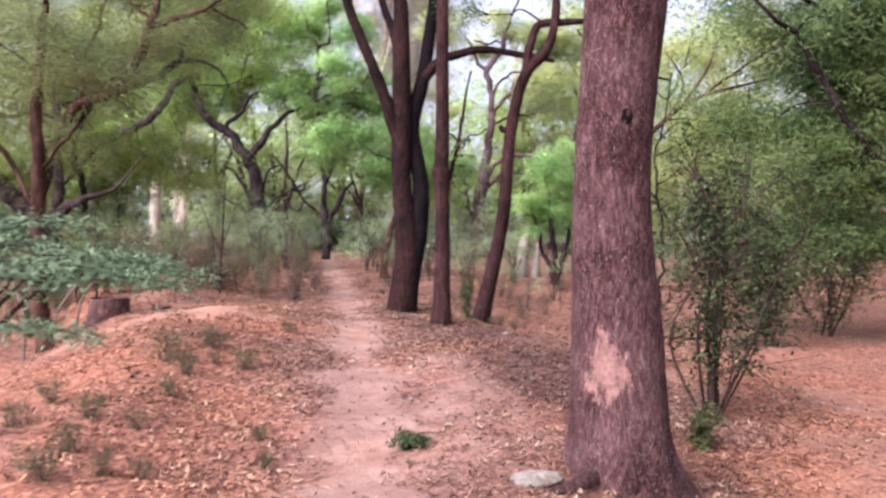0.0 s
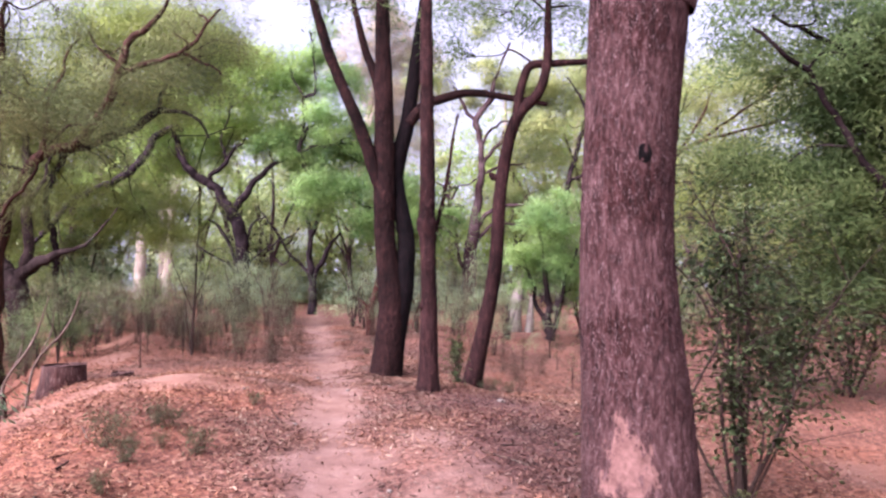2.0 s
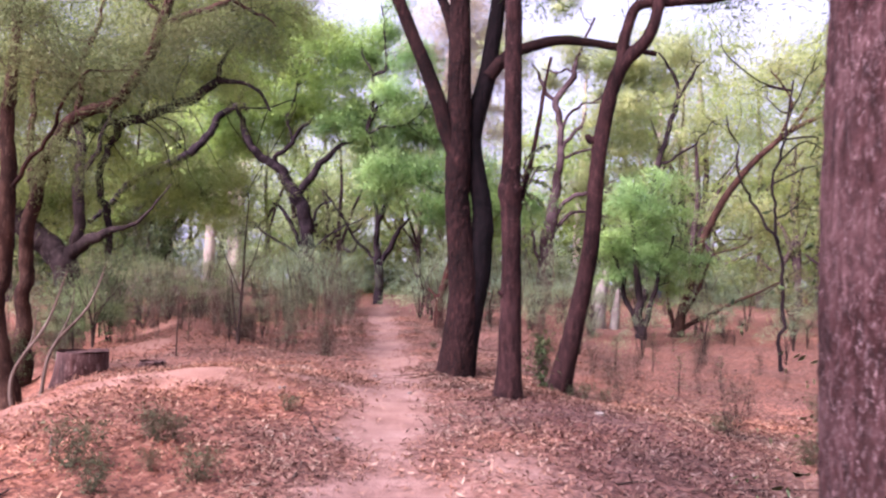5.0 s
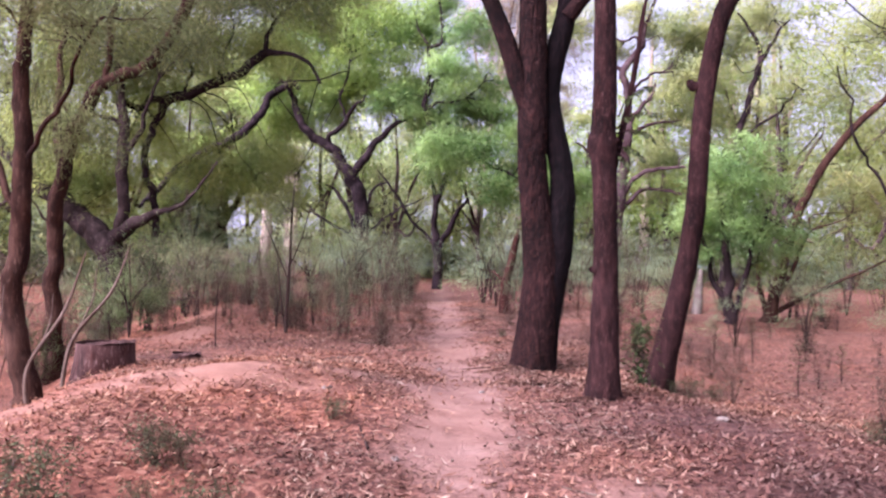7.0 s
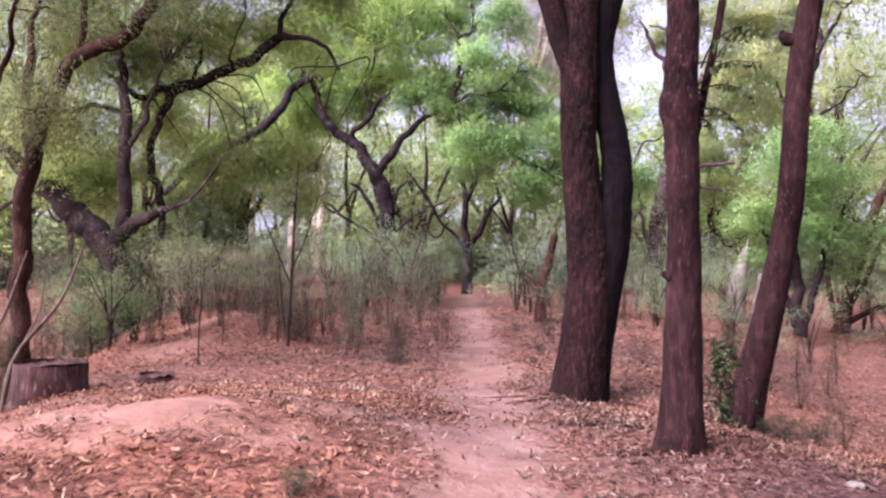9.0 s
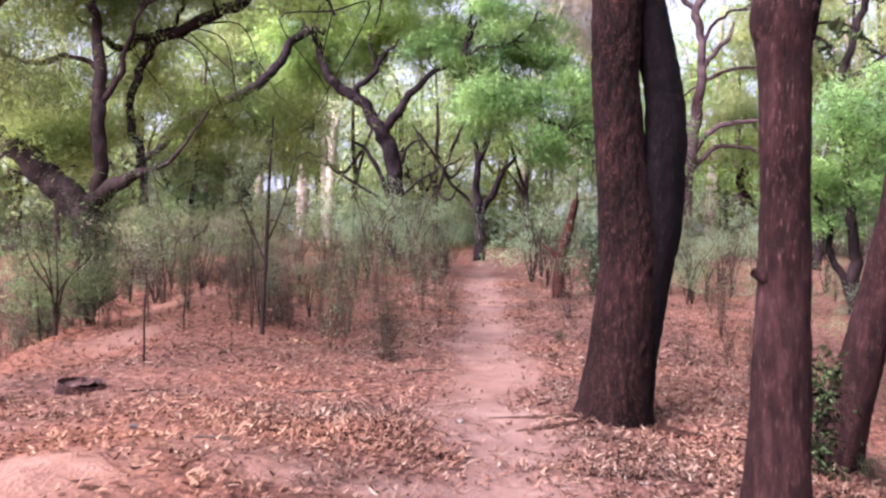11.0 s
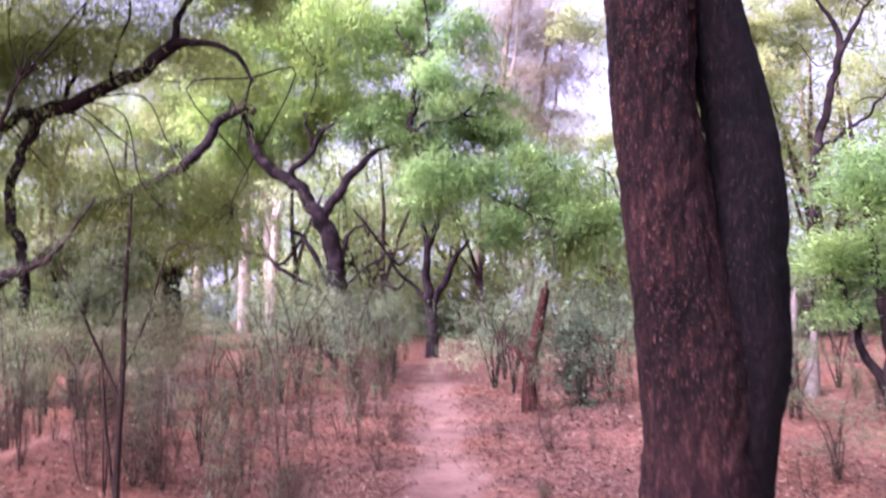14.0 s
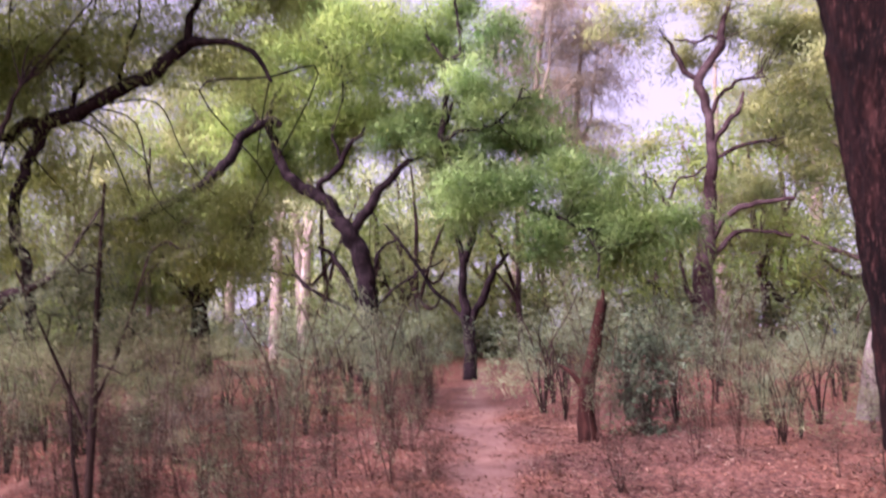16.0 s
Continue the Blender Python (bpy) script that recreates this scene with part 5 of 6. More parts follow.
def feathery_bush(seed, height, wide, leaf, label, group, stems=6, clusters=26, per=62, length=0.09, width=0.015):
    """A soft bush: arching stems and hazy sprays of very small leaflets."""
    rng = np.random.default_rng(seed)
    root = thing("feathery_bush", (0, 0, 0), label, "bush", group)
    for k in range(stems):
        a, out = 6.283 * k / stems + rng.uniform(-0.4, 0.4), wide * rng.uniform(0.3, 0.9)
        top = np.array([math.cos(a) * out, math.sin(a) * out, height * rng.uniform(0.6, 1.0)])
        line = glide([(0, 0, -0.08), top * (0.2, 0.2, 0.45) + rng.normal(size=3) * 0.04, top * (0.6, 0.6, 0.8) + rng.normal(size=3) * 0.05, top], 4)
        part("stem", quad_mesh("stem", *tube(line, np.linspace(0.016, 0.004, len(line)), 4, wobble=0), STEM), root)
    centres, hearts = crown_clusters(rng, [(0, 0, height * 0.55, wide, wide, height * 0.45, clusters)])
    leaves = foliage(rng, centres, hearts, per, 0.42 * wide, length, width, 0.35)
    part("foliage", quad_mesh("foliage", leaves[0], leaves[1], leaf, True, leaves[2]), root, kind="stuff")
    return root


hazy = [feathery_bush(371 + k, 1.6 + 0.3 * k, 0.85, LEAF_GREY, "soft grey-green feathery bush beside the footpath", "feathery bushes") for k in range(2)]
for x, y, s in ((-5.2, 27.6, 0.8), (-6.0, 29, 1.1), (-7, 31, 1.2), (-5.6, 31.5, 1.1), (-2.5, 29.5, 1.1), (-2.2, 27.4, 1.0), (-0.5, 26.8, 1.0), (0.4, 29, 1.1), (1.6, 27, 1.0), (2.6, 30, 1.1), (1.5, 21.2, 0.6), (3.0, 22.5, 0.7), (4.6, 23.4, 0.8), (6.0, 22, 0.8), (2.2, 25.2, 0.8), (5.8, 26.5, 0.9), (-6.2, 26.2, 0.9), (-7.6, 28.2, 1.1), (-7.0, 36.2, 1.2), (-3.6, 36.4, 1.1), (-7.8, 36.8, 1.4), (-9.2, 37.6, 1.5), (-10.4, 37, 1.4), (-6.3, 27.4, 1.2), (-5.5, 28.6, 1.3), (-4.9, 29.6, 1.1), (-6.8, 30.6, 1.4), (-6.0, 33.4, 1.4), (-7.4, 33.8, 1.5), (-2.6, 28.2, 1.2), (-1.9, 30.2, 1.3), (-2.4, 32.6, 1.3), (-1.2, 27.4, 1.1), (-0.2, 31.0, 1.3), (-8.6, 31.6, 1.4), (1.0, 33.0, 1.4), (3.8, 28.6, 1.0), (5.4, 29.5, 1.2), (6.8, 27.8, 1.2), (0.6, 24.6, 0.7), (3.6, 32.5, 1.4)):
    plant(scatter.choice(hazy), x, y, s)
green = feathery_bush(375, 1.7, 0.75, LEAF_BUSH, "full green feathery bush below the bank", "green bushes", clusters=32)
for x, y, s in ((-7.75, 18.5, 0.95), (-8.5, 19.2, 0.8), (-8.9, 21.0, 0.9), (-9.6, 24.6, 1.3), (-8.7, 26.6, 1.2), (-10.9, 26.2, 1.5), (-7.9, 24.4, 0.9), (-12.2, 25.2, 1.4)):
    plant(green, x, y, s)
dim = [feathery_bush(377 + k, 1.3 + 0.4 * k, 0.9, (LEAF_BROWN, LEAF_DUSK)[k], "dull brownish feathery bush in the undergrowth", "dull bushes", clusters=30) for k in range(2)]
for x, y, s in ((-8.6, 24, 1.0), (-9.8, 25.5, 1.0), (-7.6, 25.2, 0.8), (-11.2, 28, 1.1), (-12.6, 29, 1.2), (-10.2, 30, 1.0), (-12.8, 26.5, 1.1), (-14, 30, 1.3), (-9.1, 28, 1.0), (-6.8, 23.2, 0.7), (-5.9, 22.2, 0.6), (-8.2, 21.6, 0.8), (-12.0, 23.5, 1.0), (-13.2, 21.5, 1.1), (-5.2, 20.8, 0.5), (-10.8, 25.9, 1.1), (-11.6, 31.5, 1.2)):
    plant(scatter.choice(dim), x, y, s)

for k in range(30):
    plant(scatter.choice(hazy + dim[1:]), scatter.uniform(0.2, 10.5), scatter.uniform(24, 29.5), scatter.uniform(0.45, 0.85))
for x, y, s in ((-13, 33, 1.3), (-15, 26, 1.5), (-14, 20, 1.4), (9, 22, 1.3), (10, 17, 1.5), (8.5, 29, 1.4), (6.5, 31, 1.1), (11, 12, 1.5), (9.5, 7, 1.4), (-10.5, 17, 1.1), (-11, 12, 1.3), (-15.5, 23, 1.5), (11.5, 25, 1.5), (7.5, 26, 1.1)):
    plant(scatter.choice(hazy + dim), x, y, s)

# brownish brooms of fine upright twigs along the edge of the undergrowth
broom = [shrub("broom_shrub", 381 + k, 11, 1.0 + 0.35 * k, 0.26, LEAF_BROWN, 11, 0.043, 0.010, "brownish broom of fine upright twigs", "broom shrubs", spray=0.15, bare=0.12, r=0.005, low=0.45, stem=STEM_RED, narrow=True, sides=4, sprays=1) for k in range(2)]
for x, y, s in ((-5.66, 19.28, 0.9), (-5.02, 19.53, 0.9), (-5.76, 23.95, 1.0), (-3.09, 17.62, 0.95), (-3.2, 17.75, 0.8), (-3.25, 20.83, 0.8), (-2.06, 22.43, 0.45), (-0.95, 21.78, 0.4), (1.42, 21.06, 0.7), (1.45, 14.83, 0.75), (0.5, 17.4, 0.7), (1.6, 17.0, 0.8), (1.0, 18.4, 0.85), (2.3, 18.6, 0.8), (0.0, 18.6, 0.6), (-5.29, 21.5, 0.9), (-3.4, 22.47, 0.8), (-6.56, 19.65, 0.9),
                (-6.3, 20.9, 1.0), (-4.9, 23.2, 1.0), (-7.0, 22.0, 1.0), (-4.3, 24.4, 1.0), (-7.4, 24.0, 1.1), (-7.3, 18.9, 0.8)):
    plant(broom[1] if s > 0.85 else broom[0], x, y, s)
for x, y, s in ((-8.92, 22.91, 1.0), (-8.41, 23.58, 0.9), (-8.99, 22.12, 0.9), (-9.7, 23.2, 1.1), (-8.2, 25.0, 1.0), (-7.4, 26.0, 1.0), (-6.6, 25.4, 0.9)):
    plant(dim[1], x, y, s)

# a young tree with a thin feathery crown at the edge of the thicket
tree("young_tree", at_ground(-5.09, 18.83, -0.05),
     [(0.0, [(-5.09, -0.15, 0.035), (-5.07, 0.5, 0.03), (-5.03, 1.2, 0.026), (-5.0, 2.0, 0.02), (-4.95, 2.8, 0.01)]),
      ((0.0, 0.2), [(-5.04, 1.2, 0.014), (-4.85, 1.7, 0.011), (-4.72, 2.3, 0.006)]),
      ((0.0, -0.2), [(-5.05, 1.0, 0.014), (-5.3, 1.6, 0.011), (-5.5, 2.2, 0.006)]),
      ((0.0, 0.1), [(-5.09, 0.1, 0.016), (-5.2, 0.8, 0.013), (-5.28, 1.5, 0.007)])],
     [(-5.0, 18.85, 2.35, 0.6, 0.5, 0.5, 30), (-5.25, 18.8, 1.75, 0.45, 0.4, 0.35, 20), (-4.8, 18.8, 1.6, 0.4, 0.4, 0.4, 16)],
     STEM, LEAF_DUSK, "young slender tree with a thin feathery crown", 97, per=70, size=0.32, length=0.055, width=0.014, droop=0.3, sides=8, twig=0.006, foot=0.3, crook=0.05)

# single saplings and seedlings
sapling = shrub("sapling", 341, 2, 2.0, 0.16, LEAF_DUSK, 16, 0.05, 0.015, "single thin sapling with a few leaves", "saplings", spray=0.22, bare=0.3, r=0.016)
for x, y, s in ((-5.35, 19.1, 0.7), (-5.8, 18.2, 0.55), (-4.5, 20.2, 0.6), (-3.15, 17.66, 0.55), (-3.2, 17.75, 0.45), (-6.0, 23.3, 0.6), (-6.2, 21.4, 0.7), (2.6, 16.5, 0.6), (1.9, 18.5, 0.6), (3.6, 18.0, 0.5), (2.9, 20.5, 0.7), (-4.5, 22.5, 0.7)):
    plant(sapling, x, y, s)

pole = shrub("bare_sapling", 343, 1, 1.5, 0.08, LEAF_DUSK, 0, 0.05, 0.015, "thin bare upright sapling on the bank", "bare saplings", spray=0.05, bare=0.7, r=0.013)
for x, y, s in ((-5.41, 16.7, 1.0), (-8.07, 21.7, 0.4), (-4.9, 17.6, 0.35), (-6.4, 19.4, 0.6)):
    plant(pole, x, y, s)

frond = thing("frond_bush", at_ground(-2.0, 2.95), "feathery blue-green bush arching towards the footpath", "bush")
frond_rng = np.random.default_rng(345)
foot = np.array(frond.location)
frond_at, frond_ways = [], []
for x, y, z in ((-0.78, 2.85, 1.24), (-0.84, 2.8, 1.21), (-0.92, 2.9, 1.27), (-1.0, 2.95, 1.29), (-1.06, 2.9, 1.28), (-1.09, 2.8, 1.25), (-0.97, 2.8, 1.22), (-1.21, 2.8, 1.23),
                (-1.5, 3.0, 1.36), (-1.36, 3.05, 1.31), (-1.41, 2.9, 1.26), (-1.62, 3.1, 1.42), (-1.08, 2.6, 1.06), (-1.3, 3.1, 1.4)):
    tip = np.array((x, y, z)) - foot
    line = glide([(0, 0, -0.1), tip * (0.1, 0.3, 0.55), tip * (0.5, 0.6, 0.97), tip * (0.8, 0.85, 1.02), tip], 7)
    part("stem", quad_mesh("stem", *tube(line, np.linspace(0.009, 0.002, len(line)), 5, wobble=0), STEM), frond)
    # leaflets in two rows along the outer half of each frond
    fine = glide(line[len(line) // 2:], 4)
    along = unit(fine[-1] - fine[0])
    for q in fine:
        for side in (-1, 1):
            for _ in range(6):
                way = along * 0.5 + np.array((0.15, side, 0.0)) * frond_rng.uniform(0.5, 1.0) + frond_rng.normal(size=3) * 0.25
                frond_at.append(q + way * frond_rng.uniform(0.0, 0.085) + frond_rng.normal(size=3) * 0.014)
                frond_ways.append(way)
leaves = leaf_quads(frond_rng, np.array(frond_at), 0.024, 0.006, 0.4, 0.5, ways=np.array(frond_ways))
part("foliage", quad_mesh("foliage", leaves[0], leaves[1], LEAF_BLUE, True, leaves[2]), frond, kind="stuff")
seedling = shrub("seedling", 351, 9, 0.75, 0.34, LEAF_WEED, 13, 0.045, 0.012, "small grey-green seedling among dry leaves", "seedlings", spray=0.15, bare=0.2, r=0.005, low=0.4, stem=STEM_RED, sprays=1)
for x, y, s in ((-2.2, 9.2, 0.5), (-3.4, 7.2, 0.8), (1.02, 14.95, 0.9), (1.3, 15.0, 0.8), (0.85, 15.0, 0.6), (-1.45, 19.6, 0.6), (2.4, 13.2, 0.9), (4.2, 15.2, 1.3), (2.95, 12.05, 1.0), (-2.68, 5.95, 0.8), (-2.3, 5.63, 0.7), (-2.54, 5.25, 0.9), (-2.46, 6.66, 0.6), (-2.85, 6.73, 0.8), (-2.54, 7.73, 0.7), (-2.65, 8.58, 1.0), (-2.95, 8.9, 1.3), (-2.72, 9.66, 1.0), (-2.62, 9.8, 0.8), (-1.49, 6.8, 0.5), (-1.3, 6.14, 0.5), (-2.08, 11.18, 0.6), (-3.35, 6.46, 0.9), (-2.04, 5.65, 0.6), (-2.51, 9.13, 0.6)):
    plant(seedling, x, y, s)
sprout = shrub("green_sprout", 353, 6, 0.75, 0.16, LEAF_BUSH, 6, 0.055, 0.02, "green sprout growing between two tree trunks", "", spray=0.09, bare=0.1, r=0.006)
plant(sprout, 0.42, 14.4, 1.0)
plant(twiggy[2], 2.45, 13.1, 0.85)
plant(twiggy[1], 2.6, 13.3, 0.9)
tuft = shrub("grass_tuft", 355, 26, 0.11, 0.22, LEAF_BUSH, 2, 0.06, 0.01, "low green tuft at the edge of the footpath", "", spray=0.04, bare=0.3, r=0.002)
plant(tuft, -0.25, 6.65, 1.0)
fresh = shrub("seedling", 352, 7, 0.42, 0.2, LEAF_YELLOW, 9, 0.05, 0.014, "fresh light green seedling beside the thick trunk", "", spray=0.08, bare=0.2, r=0.004)
plant(fresh, 2.5, 7.95, 1.0)


# ---- dead wood and stones ----
def log_part(name, points, radii, sides, bark, root, seed, relief=0.006, grain=14, per=8):
    line = glide([(*p, r) for p, r in zip(points, radii)], per)
    v, q = tube(line[:, :3], line[:, 3], sides, seed, relief, grain, 0.1)
    return part(name, quad_mesh(name, v, q, bark), root)


def capped(root, name, centre, radius, tilt, bark, seed):
    """The uneven broken or sawn face that closes a stump."""
    rng = np.random.default_rng(seed)
    rings, n = 5, 20
    verts = [[0, 0, 0.01]]
    for k in range(1, rings + 1):
        for a in np.linspace(0, 2 * math.pi, n, endpoint=False):
            rr = radius * k / rings
            verts.append([rr * math.cos(a), rr * math.sin(a), tilt * rr * math.cos(a) + rng.normal() * 0.02])
    quads = []
    for k in range(rings - 1):
        for a in range(n):
            quads.append([1 + k * n + a, 1 + k * n + (a + 1) % n, 1 + (k + 1) * n + (a + 1) % n, 1 + (k + 1) * n + a])
    for a in range(0, n, 2):
        quads.append([0, 1 + a, 1 + (a + 1) % n, 1 + (a + 2) % n])
    part(name, quad_mesh(name, np.array(verts) + centre, quads, bark), root)


def stump(name, x, y, radius, height, label, seed, bark=STEM_GREY):
    root = thing(name, at_ground(x, y, -0.06), label, "tree stump")
    log_part("body", [(0, 0, -0.1), (0.01, 0, height * 0.4), (0.02, 0.0, height)], [radius * 1.25, radius * 1.05, radius], 36, bark, root, seed, 0.012, 12)
    capped(root, "cut_face", (0.02, 0, height - 0.004), radius * 1.02, 0.08, bark, seed)
    return root


stump("tree_stump", -5.85, 14.5, 0.33, 0.42, "weathered reddish cut stump at the edge of the bank", 5, BARK_RED)
stump("small_stump", -5.3, 15.5, 0.18, 0.12, "low reddish broken stump on the bank", 6, BARK_RED)

snag = thing("broken_snag", at_ground(-1.75, 25.2, -0.05), "leaning broken dead trunk of reddish weathered wood", "dead tree")
log_part("trunk", [(-0.02, 0, -0.1), (-0.06, 0, 0.35), (0.0, 0, 0.9), (0.12, 0.05, 1.4), (0.25, 0.05, 1.95)], [0.17, 0.11, 0.095, 0.085, 0.06], 32, WOOD_RED, snag, 7, 0.016, 12, 14)
log_part("splinter", [(0.18, 0.0, 1.6), (0.25, 0.0, 1.9), (0.27, 0.02, 2.1)], [0.05, 0.035, 0.01], 9, WOOD_RED, snag, 8)
log_part("root", [(-0.02, 0, 0.15), (0.18, -0.05, 0.03), (0.32, -0.1, -0.04)], [0.09, 0.06, 0.02], 10, WOOD_RED, snag, 9)
log_part("limb", [(-0.05, 0.0, 0.75), (-0.25, 0.0, 1.0), (-0.42, 0.1, 1.1)], [0.05, 0.03, 0.01], 8, WOOD_RED, snag, 10)
ivy = shrub("climbing_bush", 361, 10, 1.2, 0.6, LEAF_BLUE, 18, 0.06, 0.014, "bluish-green bush growing against the broken snag", "", spray=0.24, bare=0.1, r=0.008)
plant(ivy, -1.0, 25.7, 1.5)

pale_snag = thing("pale_snag", at_ground(2.62, 27.6, -0.05), "pale leaning stump of a dead smooth-barked tree", "dead tree")
log_part("trunk", [(-0.08, 0, -0.15), (-0.04, 0, 0.5), (0.05, 0, 1.1), (0.16, 0.02, 1.55), (0.22, 0.02, 1.8)], [0.29, 0.23, 0.18, 0.12, 0.05], 24, BARK_PALE_STONE, pale_snag, 12, 0.012, 6)
log_part("splinter", [(0.18, 0, 1.6), (0.22, 0, 1.85), (0.25, 0.02, 2.0)], [0.05, 0.03, 0.008], 9, BARK_PALE_STONE, pale_snag, 13)
log_part("side_stem", [(0.42, 0.1, -0.1), (0.48, 0.1, 0.5), (0.55, 0.1, 1.2)], [0.15, 0.12, 0.05], 14, BARK_PALE_STONE, pale_snag, 14, 0.006, 8)

# roots that run out over the ground
for x, y, pts, r in ((1.36, 6.4, [(0.3, -0.15), (0.6, -0.35), (1.0, -0.55), (1.5, -0.65)], 0.10), (1.36, 6.4, [(-0.25, -0.3), (-0.42, -0.55), (-0.6, -0.7)], 0.09),
                     (1.36, 6.4, [(0.1, -0.35), (0.2, -0.65), (0.35, -1.0)], 0.09), (-0.72, 15.65, [(-0.25, -0.1), (-0.5, -0.2), (-0.8, -0.15), (-1.1, -0.2)], 0.035),
                     (-0.72, 15.65, [(-0.2, -0.25), (-0.45, -0.5), (-0.75, -0.6)], 0.03), (-0.02, 13.35, [(-0.12, -0.1), (-0.3, -0.3), (-0.6, -0.4)], 0.045), (-0.72, 15.65, [(0.25, -0.2), (0.5, -0.4), (0.9, -0.5)], 0.05)):
    owner = {1.36: big, -0.72: twin, -0.02: slim}[x]
    world_pts = [(x + dx, y + dy, float(land(x + dx, y + dy)) + r * (0.35 - 0.25 * k)) for k, (dx, dy) in enumerate(pts)]
    local = [tuple(np.array(p) - np.array(owner.location)) for p in world_pts]
    log_part("root", local, [r * (1 - 0.28 * k) for k in range(len(local))], 12, BARK_BROWN if owner is big else BARK_TAN, owner, int(10 * r + 100 * pts[0][0]))

def trunk_of(root):
    return next(o for o in root.children if o.name.startswith("trunk"))


for z, dx, dy, s in ((2.42, -0.11, -0.03, 0.045), (2.55, 0.10, -0.02, 0.04), (1.3, -0.11, -0.05, 0.03)):
    log_part("knot", [(dx * 0.3, dy * 0.3, z - 0.03), (dx * 0.8, dy, z), (dx * 1.3, dy * 1.3, z + 0.02)], [s * 1.6, s * 1.2, s * 0.5], 12, BARK_SLIM, trunk_of(slim), int(z * 10), 0.006, 20)
# thin twigs with rows of hanging leaflets beside the slim trunk
twig_rng = np.random.default_rng(88)
for tip_rows in ([(0.09, 13.36, 2.57), (0.19, 13.33, 2.68), (0.33, 13.31, 2.72), (0.50, 13.30, 2.70)], [(0.08, 13.36, 2.53), (0.22, 13.33, 2.56), (0.35, 13.30, 2.53), (0.44, 13.28, 2.46)], [(0.07, 13.36, 2.39), (0.18, 13.32, 2.39), (0.27, 13.30, 2.35), (0.35, 13.28, 2.26)], [(0.11, 13.40, 2.70), (0.19, 13.40, 2.87), (0.34, 13.40, 2.98), (0.43, 13.40, 2.99)], [(0.07, 13.36, 2.35), (0.14, 13.30, 2.30), (0.20, 13.28, 2.20)]):
    line = glide([np.array(p) - np.array(slim.location) for p in tip_rows], 6)
    hanging = part("twig", quad_mesh("twig", *tube(line, np.linspace(0.009, 0.003, len(line)), 5, wobble=0), BARK_SLIM), slim)
    at = np.repeat(line[len(line) // 3:], 2, 0)
    at = at + twig_rng.normal(size=at.shape) * 0.008 - (0, 0, 0.02)
    part("leaf_spray", quad_mesh("leaf_spray", *leaf_quads(twig_rng, at, 0.085, 0.036, 1.6, 0.9)[:2], LEAF_BACKLIT, False), hanging, kind="stuff")
knot = part("knot", quad_mesh("knot", *tube(np.array([(0, 0.05, 0), (0, -0.012, 0), (0, -0.02, 0), (0, 0.0, 0), (0, 0.03, 0)]), np.array([0.01, 0.03, 0.05, 0.066, 0.07]), 14, 3, 0.008, 20), BARK_SHADE_KNOT), trunk_of(big), "dark rotted knot hole")
knot.location = (0.0, -0.25, 2.86)
knot.scale = (0.75, 1.0, 1.1)


def stone(x, y, size, seed, label, flat=0.5):
    rng = np.random.default_rng(seed)
    bm = bmesh.new()
    bmesh.ops.create_icosphere(bm, subdivisions=3, radius=1)
    for v in bm.verts:
        d = 0.75 + 0.5 * float(fbm(np.array([v.co]) * 1.1 + seed, 3, seed)[0])
        v.co = Vector((v.co.x * size * d, v.co.y * size * 0.7 * d, v.co.z * size * flat * d))
    me = bpy.data.meshes.new("stone")
    bm.to_mesh(me)
    bm.free()
    me.polygons.foreach_set("use_smooth", [True] * len(me.polygons))
    me.materials.append(BARK_PALE_STONE)
    ob = new("stone", me)
    ob.location = at_ground(x, y, size * flat * 0.35)
    ob.rotation_euler = (0, 0, rng.uniform(0, 6))
    return tagged(ob, label, "stone", "stones" if size < 0.12 else "")


stone(0.68, 5.95, 0.2, 3, "pale flat stone at the foot of the thick tree", 0.3)
for k, (x, y, s) in enumerate(((-0.55, 5.4, 0.03), (-0.3, 8.2, 0.035), (-1.5, 10.6, 0.04), (-1.2, 13.4, 0.035), (-1.9, 15.2, 0.04), (-2.4, 12.1, 0.05), (1.0, 12.9, 0.06), (-3.6, 13.6, 0.04), (-1.05, 17.3, 0.05))):
    stone(x, y, s, 20 + k, "small pale pebble on the ground")

# pale bent branches leaning at the edge of the ditch
for k, (x, y, pts) in enumerate(((-6.6, 14.2, [(0, 0, -0.1), (-0.05, 0, 0.6), (0.35, 0.1, 1.3), (0.55, 0.2, 2.0)]), (-6.5, 14.6, [(0, 0, -0.1), (0.1, 0.1, 0.7), (0.6, 0.1, 1.3), (0.8, 0.2, 1.9)]), (-7.0, 13.8, [(0, 0, -0.1), (0.0, 0, 0.8), (-0.3, 0.1, 1.5)]))):
    dry = thing("dry_branch", at_ground(x, y), "bare pale dry branch standing in the ditch", "branch", "dry branches")
    log_part("stem", pts, [0.028, 0.024, 0.018, 0.008][:len(pts)], 8, STEM_GREY, dry, 30 + k, 0.002)
    log_part("twig", [pts[1], tuple(np.array(pts[1]) + (0.2, 0.1, 0.5)), tuple(np.array(pts[1]) + (0.25, 0.1, 0.9))], [0.014, 0.01, 0.005], 6, STEM_GREY, dry, 40 + k, 0.001)
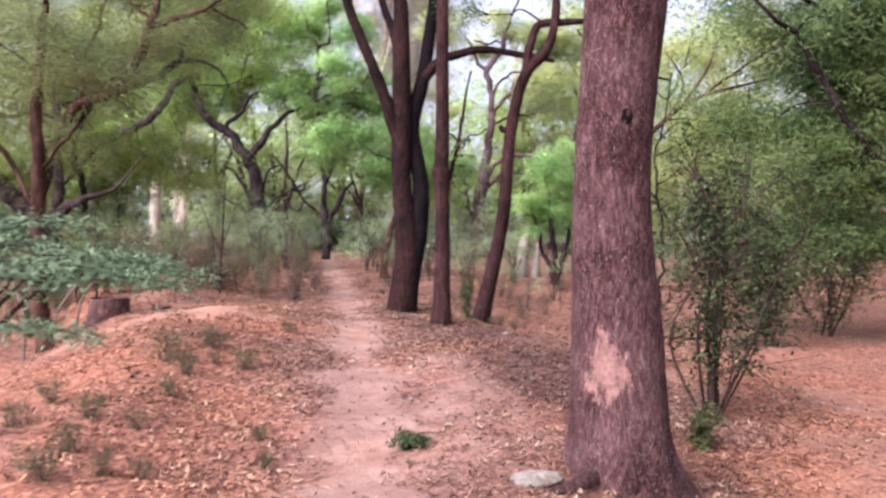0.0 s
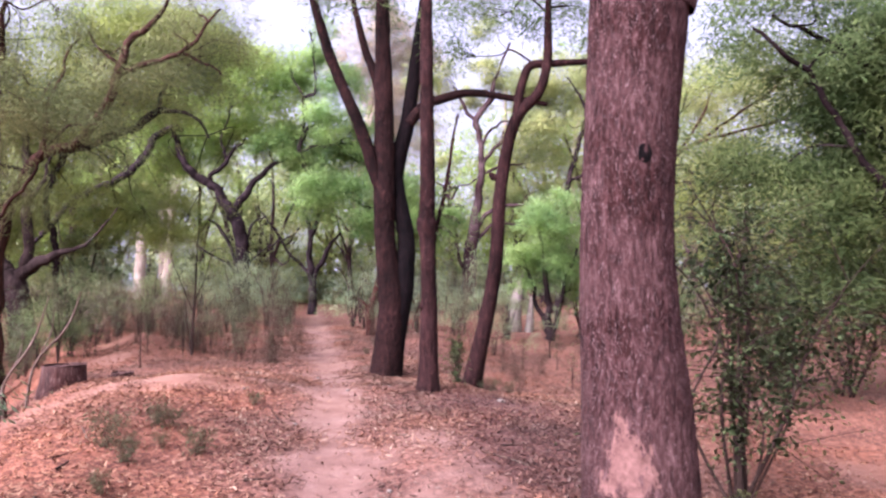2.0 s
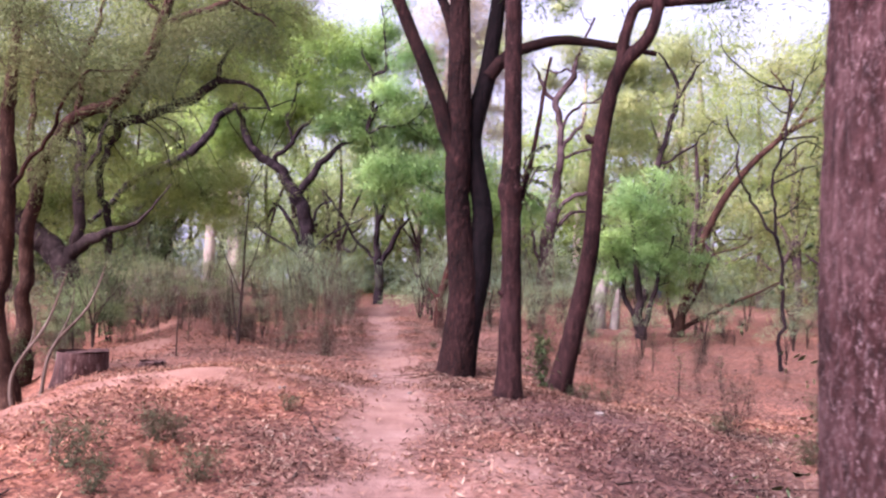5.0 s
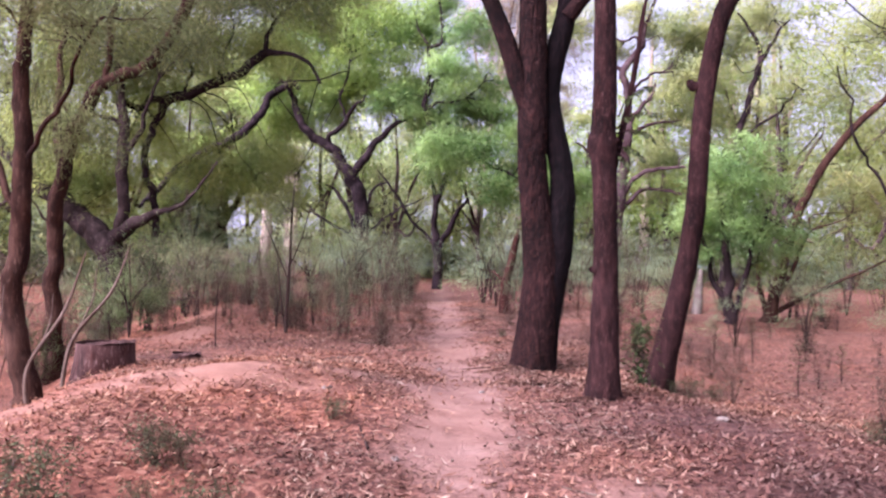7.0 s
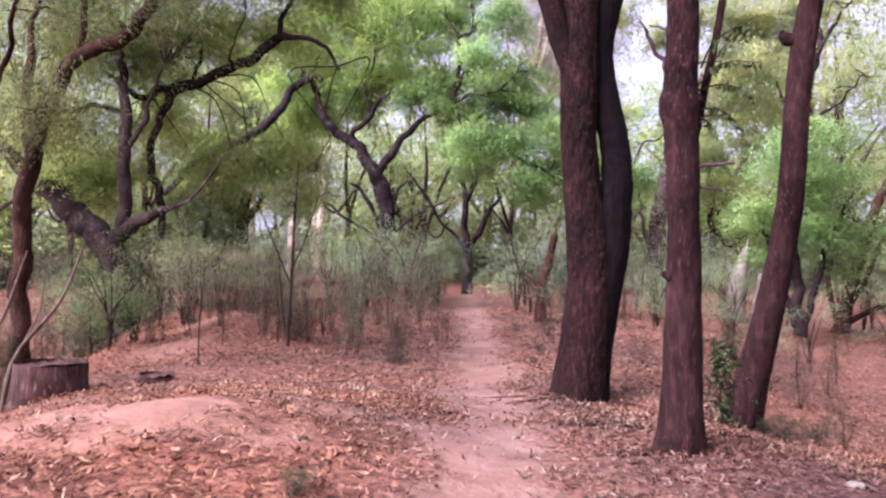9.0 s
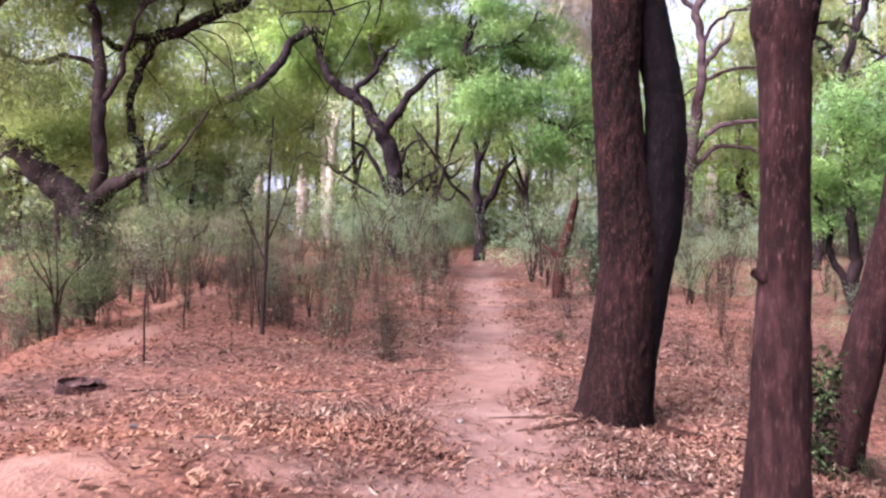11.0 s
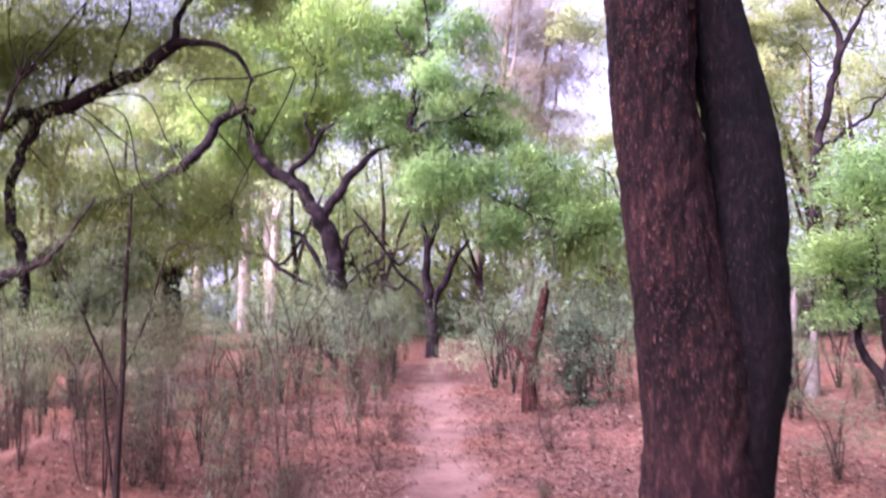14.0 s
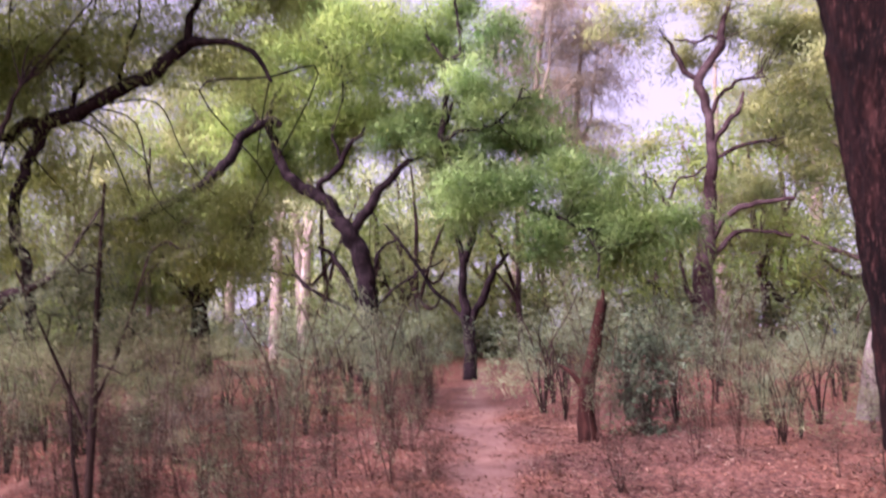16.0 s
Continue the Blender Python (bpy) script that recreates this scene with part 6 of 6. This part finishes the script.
# fallen sticks
stick_rng = random.Random(4)
for k in range(42):
    y = stick_rng.uniform(4.5, 20)
    x = float(path_x(y)) + stick_rng.choice((-1, 1)) * stick_rng.uniform(0.35, 3.0)
    a, ln = stick_rng.uniform(0, 3.14), stick_rng.uniform(0.15, 0.55)
    pts = [(x + math.cos(a) * ln * u, y + math.sin(a) * ln * u + stick_rng.uniform(-0.02, 0.02)) for u in (0, 0.5, 1)]
    base = at_ground(x, y, 0.012)
    line = glide([(px - x, py - y, float(land(px, py)) + 0.012 - base[2]) for px, py in pts], 4)
    stick = new("fallen_stick", quad_mesh("fallen_stick", *tube(line, np.linspace(0.009, 0.004, len(line)) * stick_rng.uniform(0.6, 1.5), 6, k), STEM_GREY if k % 3 else STEM))
    stick.location = base
    tagged(stick, "thin dry stick lying among the fallen leaves", "stick", "fallen sticks")

# something blue between the distant trunks
u, v = np.meshgrid(np.linspace(0, 1, 9), np.linspace(0, 1, 7))
sag = np.stack([1.1 * u, 0.12 * np.sin(u * 9 + v * 3), 1.3 * v - 0.12 * np.sin(u * math.pi) * v], -1).reshape(-1, 3)
cell = (np.arange(6)[:, None] * 9 + np.arange(8)).ravel()
sheet_mesh = quad_mesh("hanging_sheet", sag, np.stack([cell, cell + 1, cell + 10, cell + 9], -1), BLUE_SHEET)
sheet = tagged(new("hanging_sheet", sheet_mesh), "faded blue cloth sheet hung low between distant trunks", "sheet")
sheet.location = at_ground(9.6, 60.0, 0.02)
sheet.modifiers.new("thickness", "SOLIDIFY").thickness = 0.02

# ---- fallen leaves ----
rng = np.random.default_rng(77)
near, count = 98000, 172000
ly = np.r_[2.5 + 12.5 * rng.uniform(0, 1, near), 14 + 15 * rng.uniform(0, 1, count - near) ** 1.5]
lx = path_x(ly) + np.r_[rng.uniform(-3.2, 5.2, near) + rng.normal(size=near) * 0.8, rng.normal(size=count - near) * 3.2]
keep = (rng.uniform(0, 1, count) < 0.7 + 0.3 * smooth(6, 9.5, ly)) & (bareness(lx, ly) < rng.uniform(0.04, 0.92, count)) & (vnoise(np.stack([lx * 0.8, ly * 0.8, 0 * lx], -1), 21) > rng.uniform(0.0, 0.75, count))
lx, ly = lx[keep], ly[keep]
lz = land(lx, ly) + rng.uniform(0.004, 0.03, len(lx))
n = len(lx)
turn = rng.uniform(0, 2 * math.pi, n)
ln, wd = rng.uniform(0.03, 0.10, n), rng.uniform(0.007, 0.021, n)
ahead = np.stack([np.cos(turn), np.sin(turn), rng.normal(size=n) * 0.14], -1)
over = np.stack([-np.sin(turn), np.cos(turn), rng.normal(size=n) * 0.30], -1)
mid = np.stack([lx, ly, lz], -1)
curl = np.stack([0 * ln, 0 * ln, ln * rng.uniform(-0.05, 0.4, n)], -1) + over * (ln * rng.normal(size=n) * 0.18)[:, None]
A, B, C = mid - ahead * ln[:, None] * 0.5 + curl, mid, mid + ahead * ln[:, None] * 0.5 + curl
W = over * np.minimum(wd, ln * 0.36)[:, None]
verts = np.stack([A - W * 0.25, A + W * 0.25, B - W * 0.6, B + W * 0.6, C - W * 0.15, C + W * 0.15], 1).reshape(-1, 3)
six = np.arange(n)[:, None] * 6
quads = np.stack([six + (0, 1, 3, 2), six + (2, 3, 5, 4)], 1).reshape(-1, 4)
litter_mesh = quad_mesh("leaf_litter", verts, quads, LITTER, False)
litter_mesh.attributes.new("clay", "FLOAT", "POINT").data.foreach_set("value", np.repeat(clay(lx, ly), 6).astype(np.float32))
tagged(new("leaf_litter", litter_mesh), "dry curled brown and tan fallen leaves on the ground", "leaves", kind="stuff")
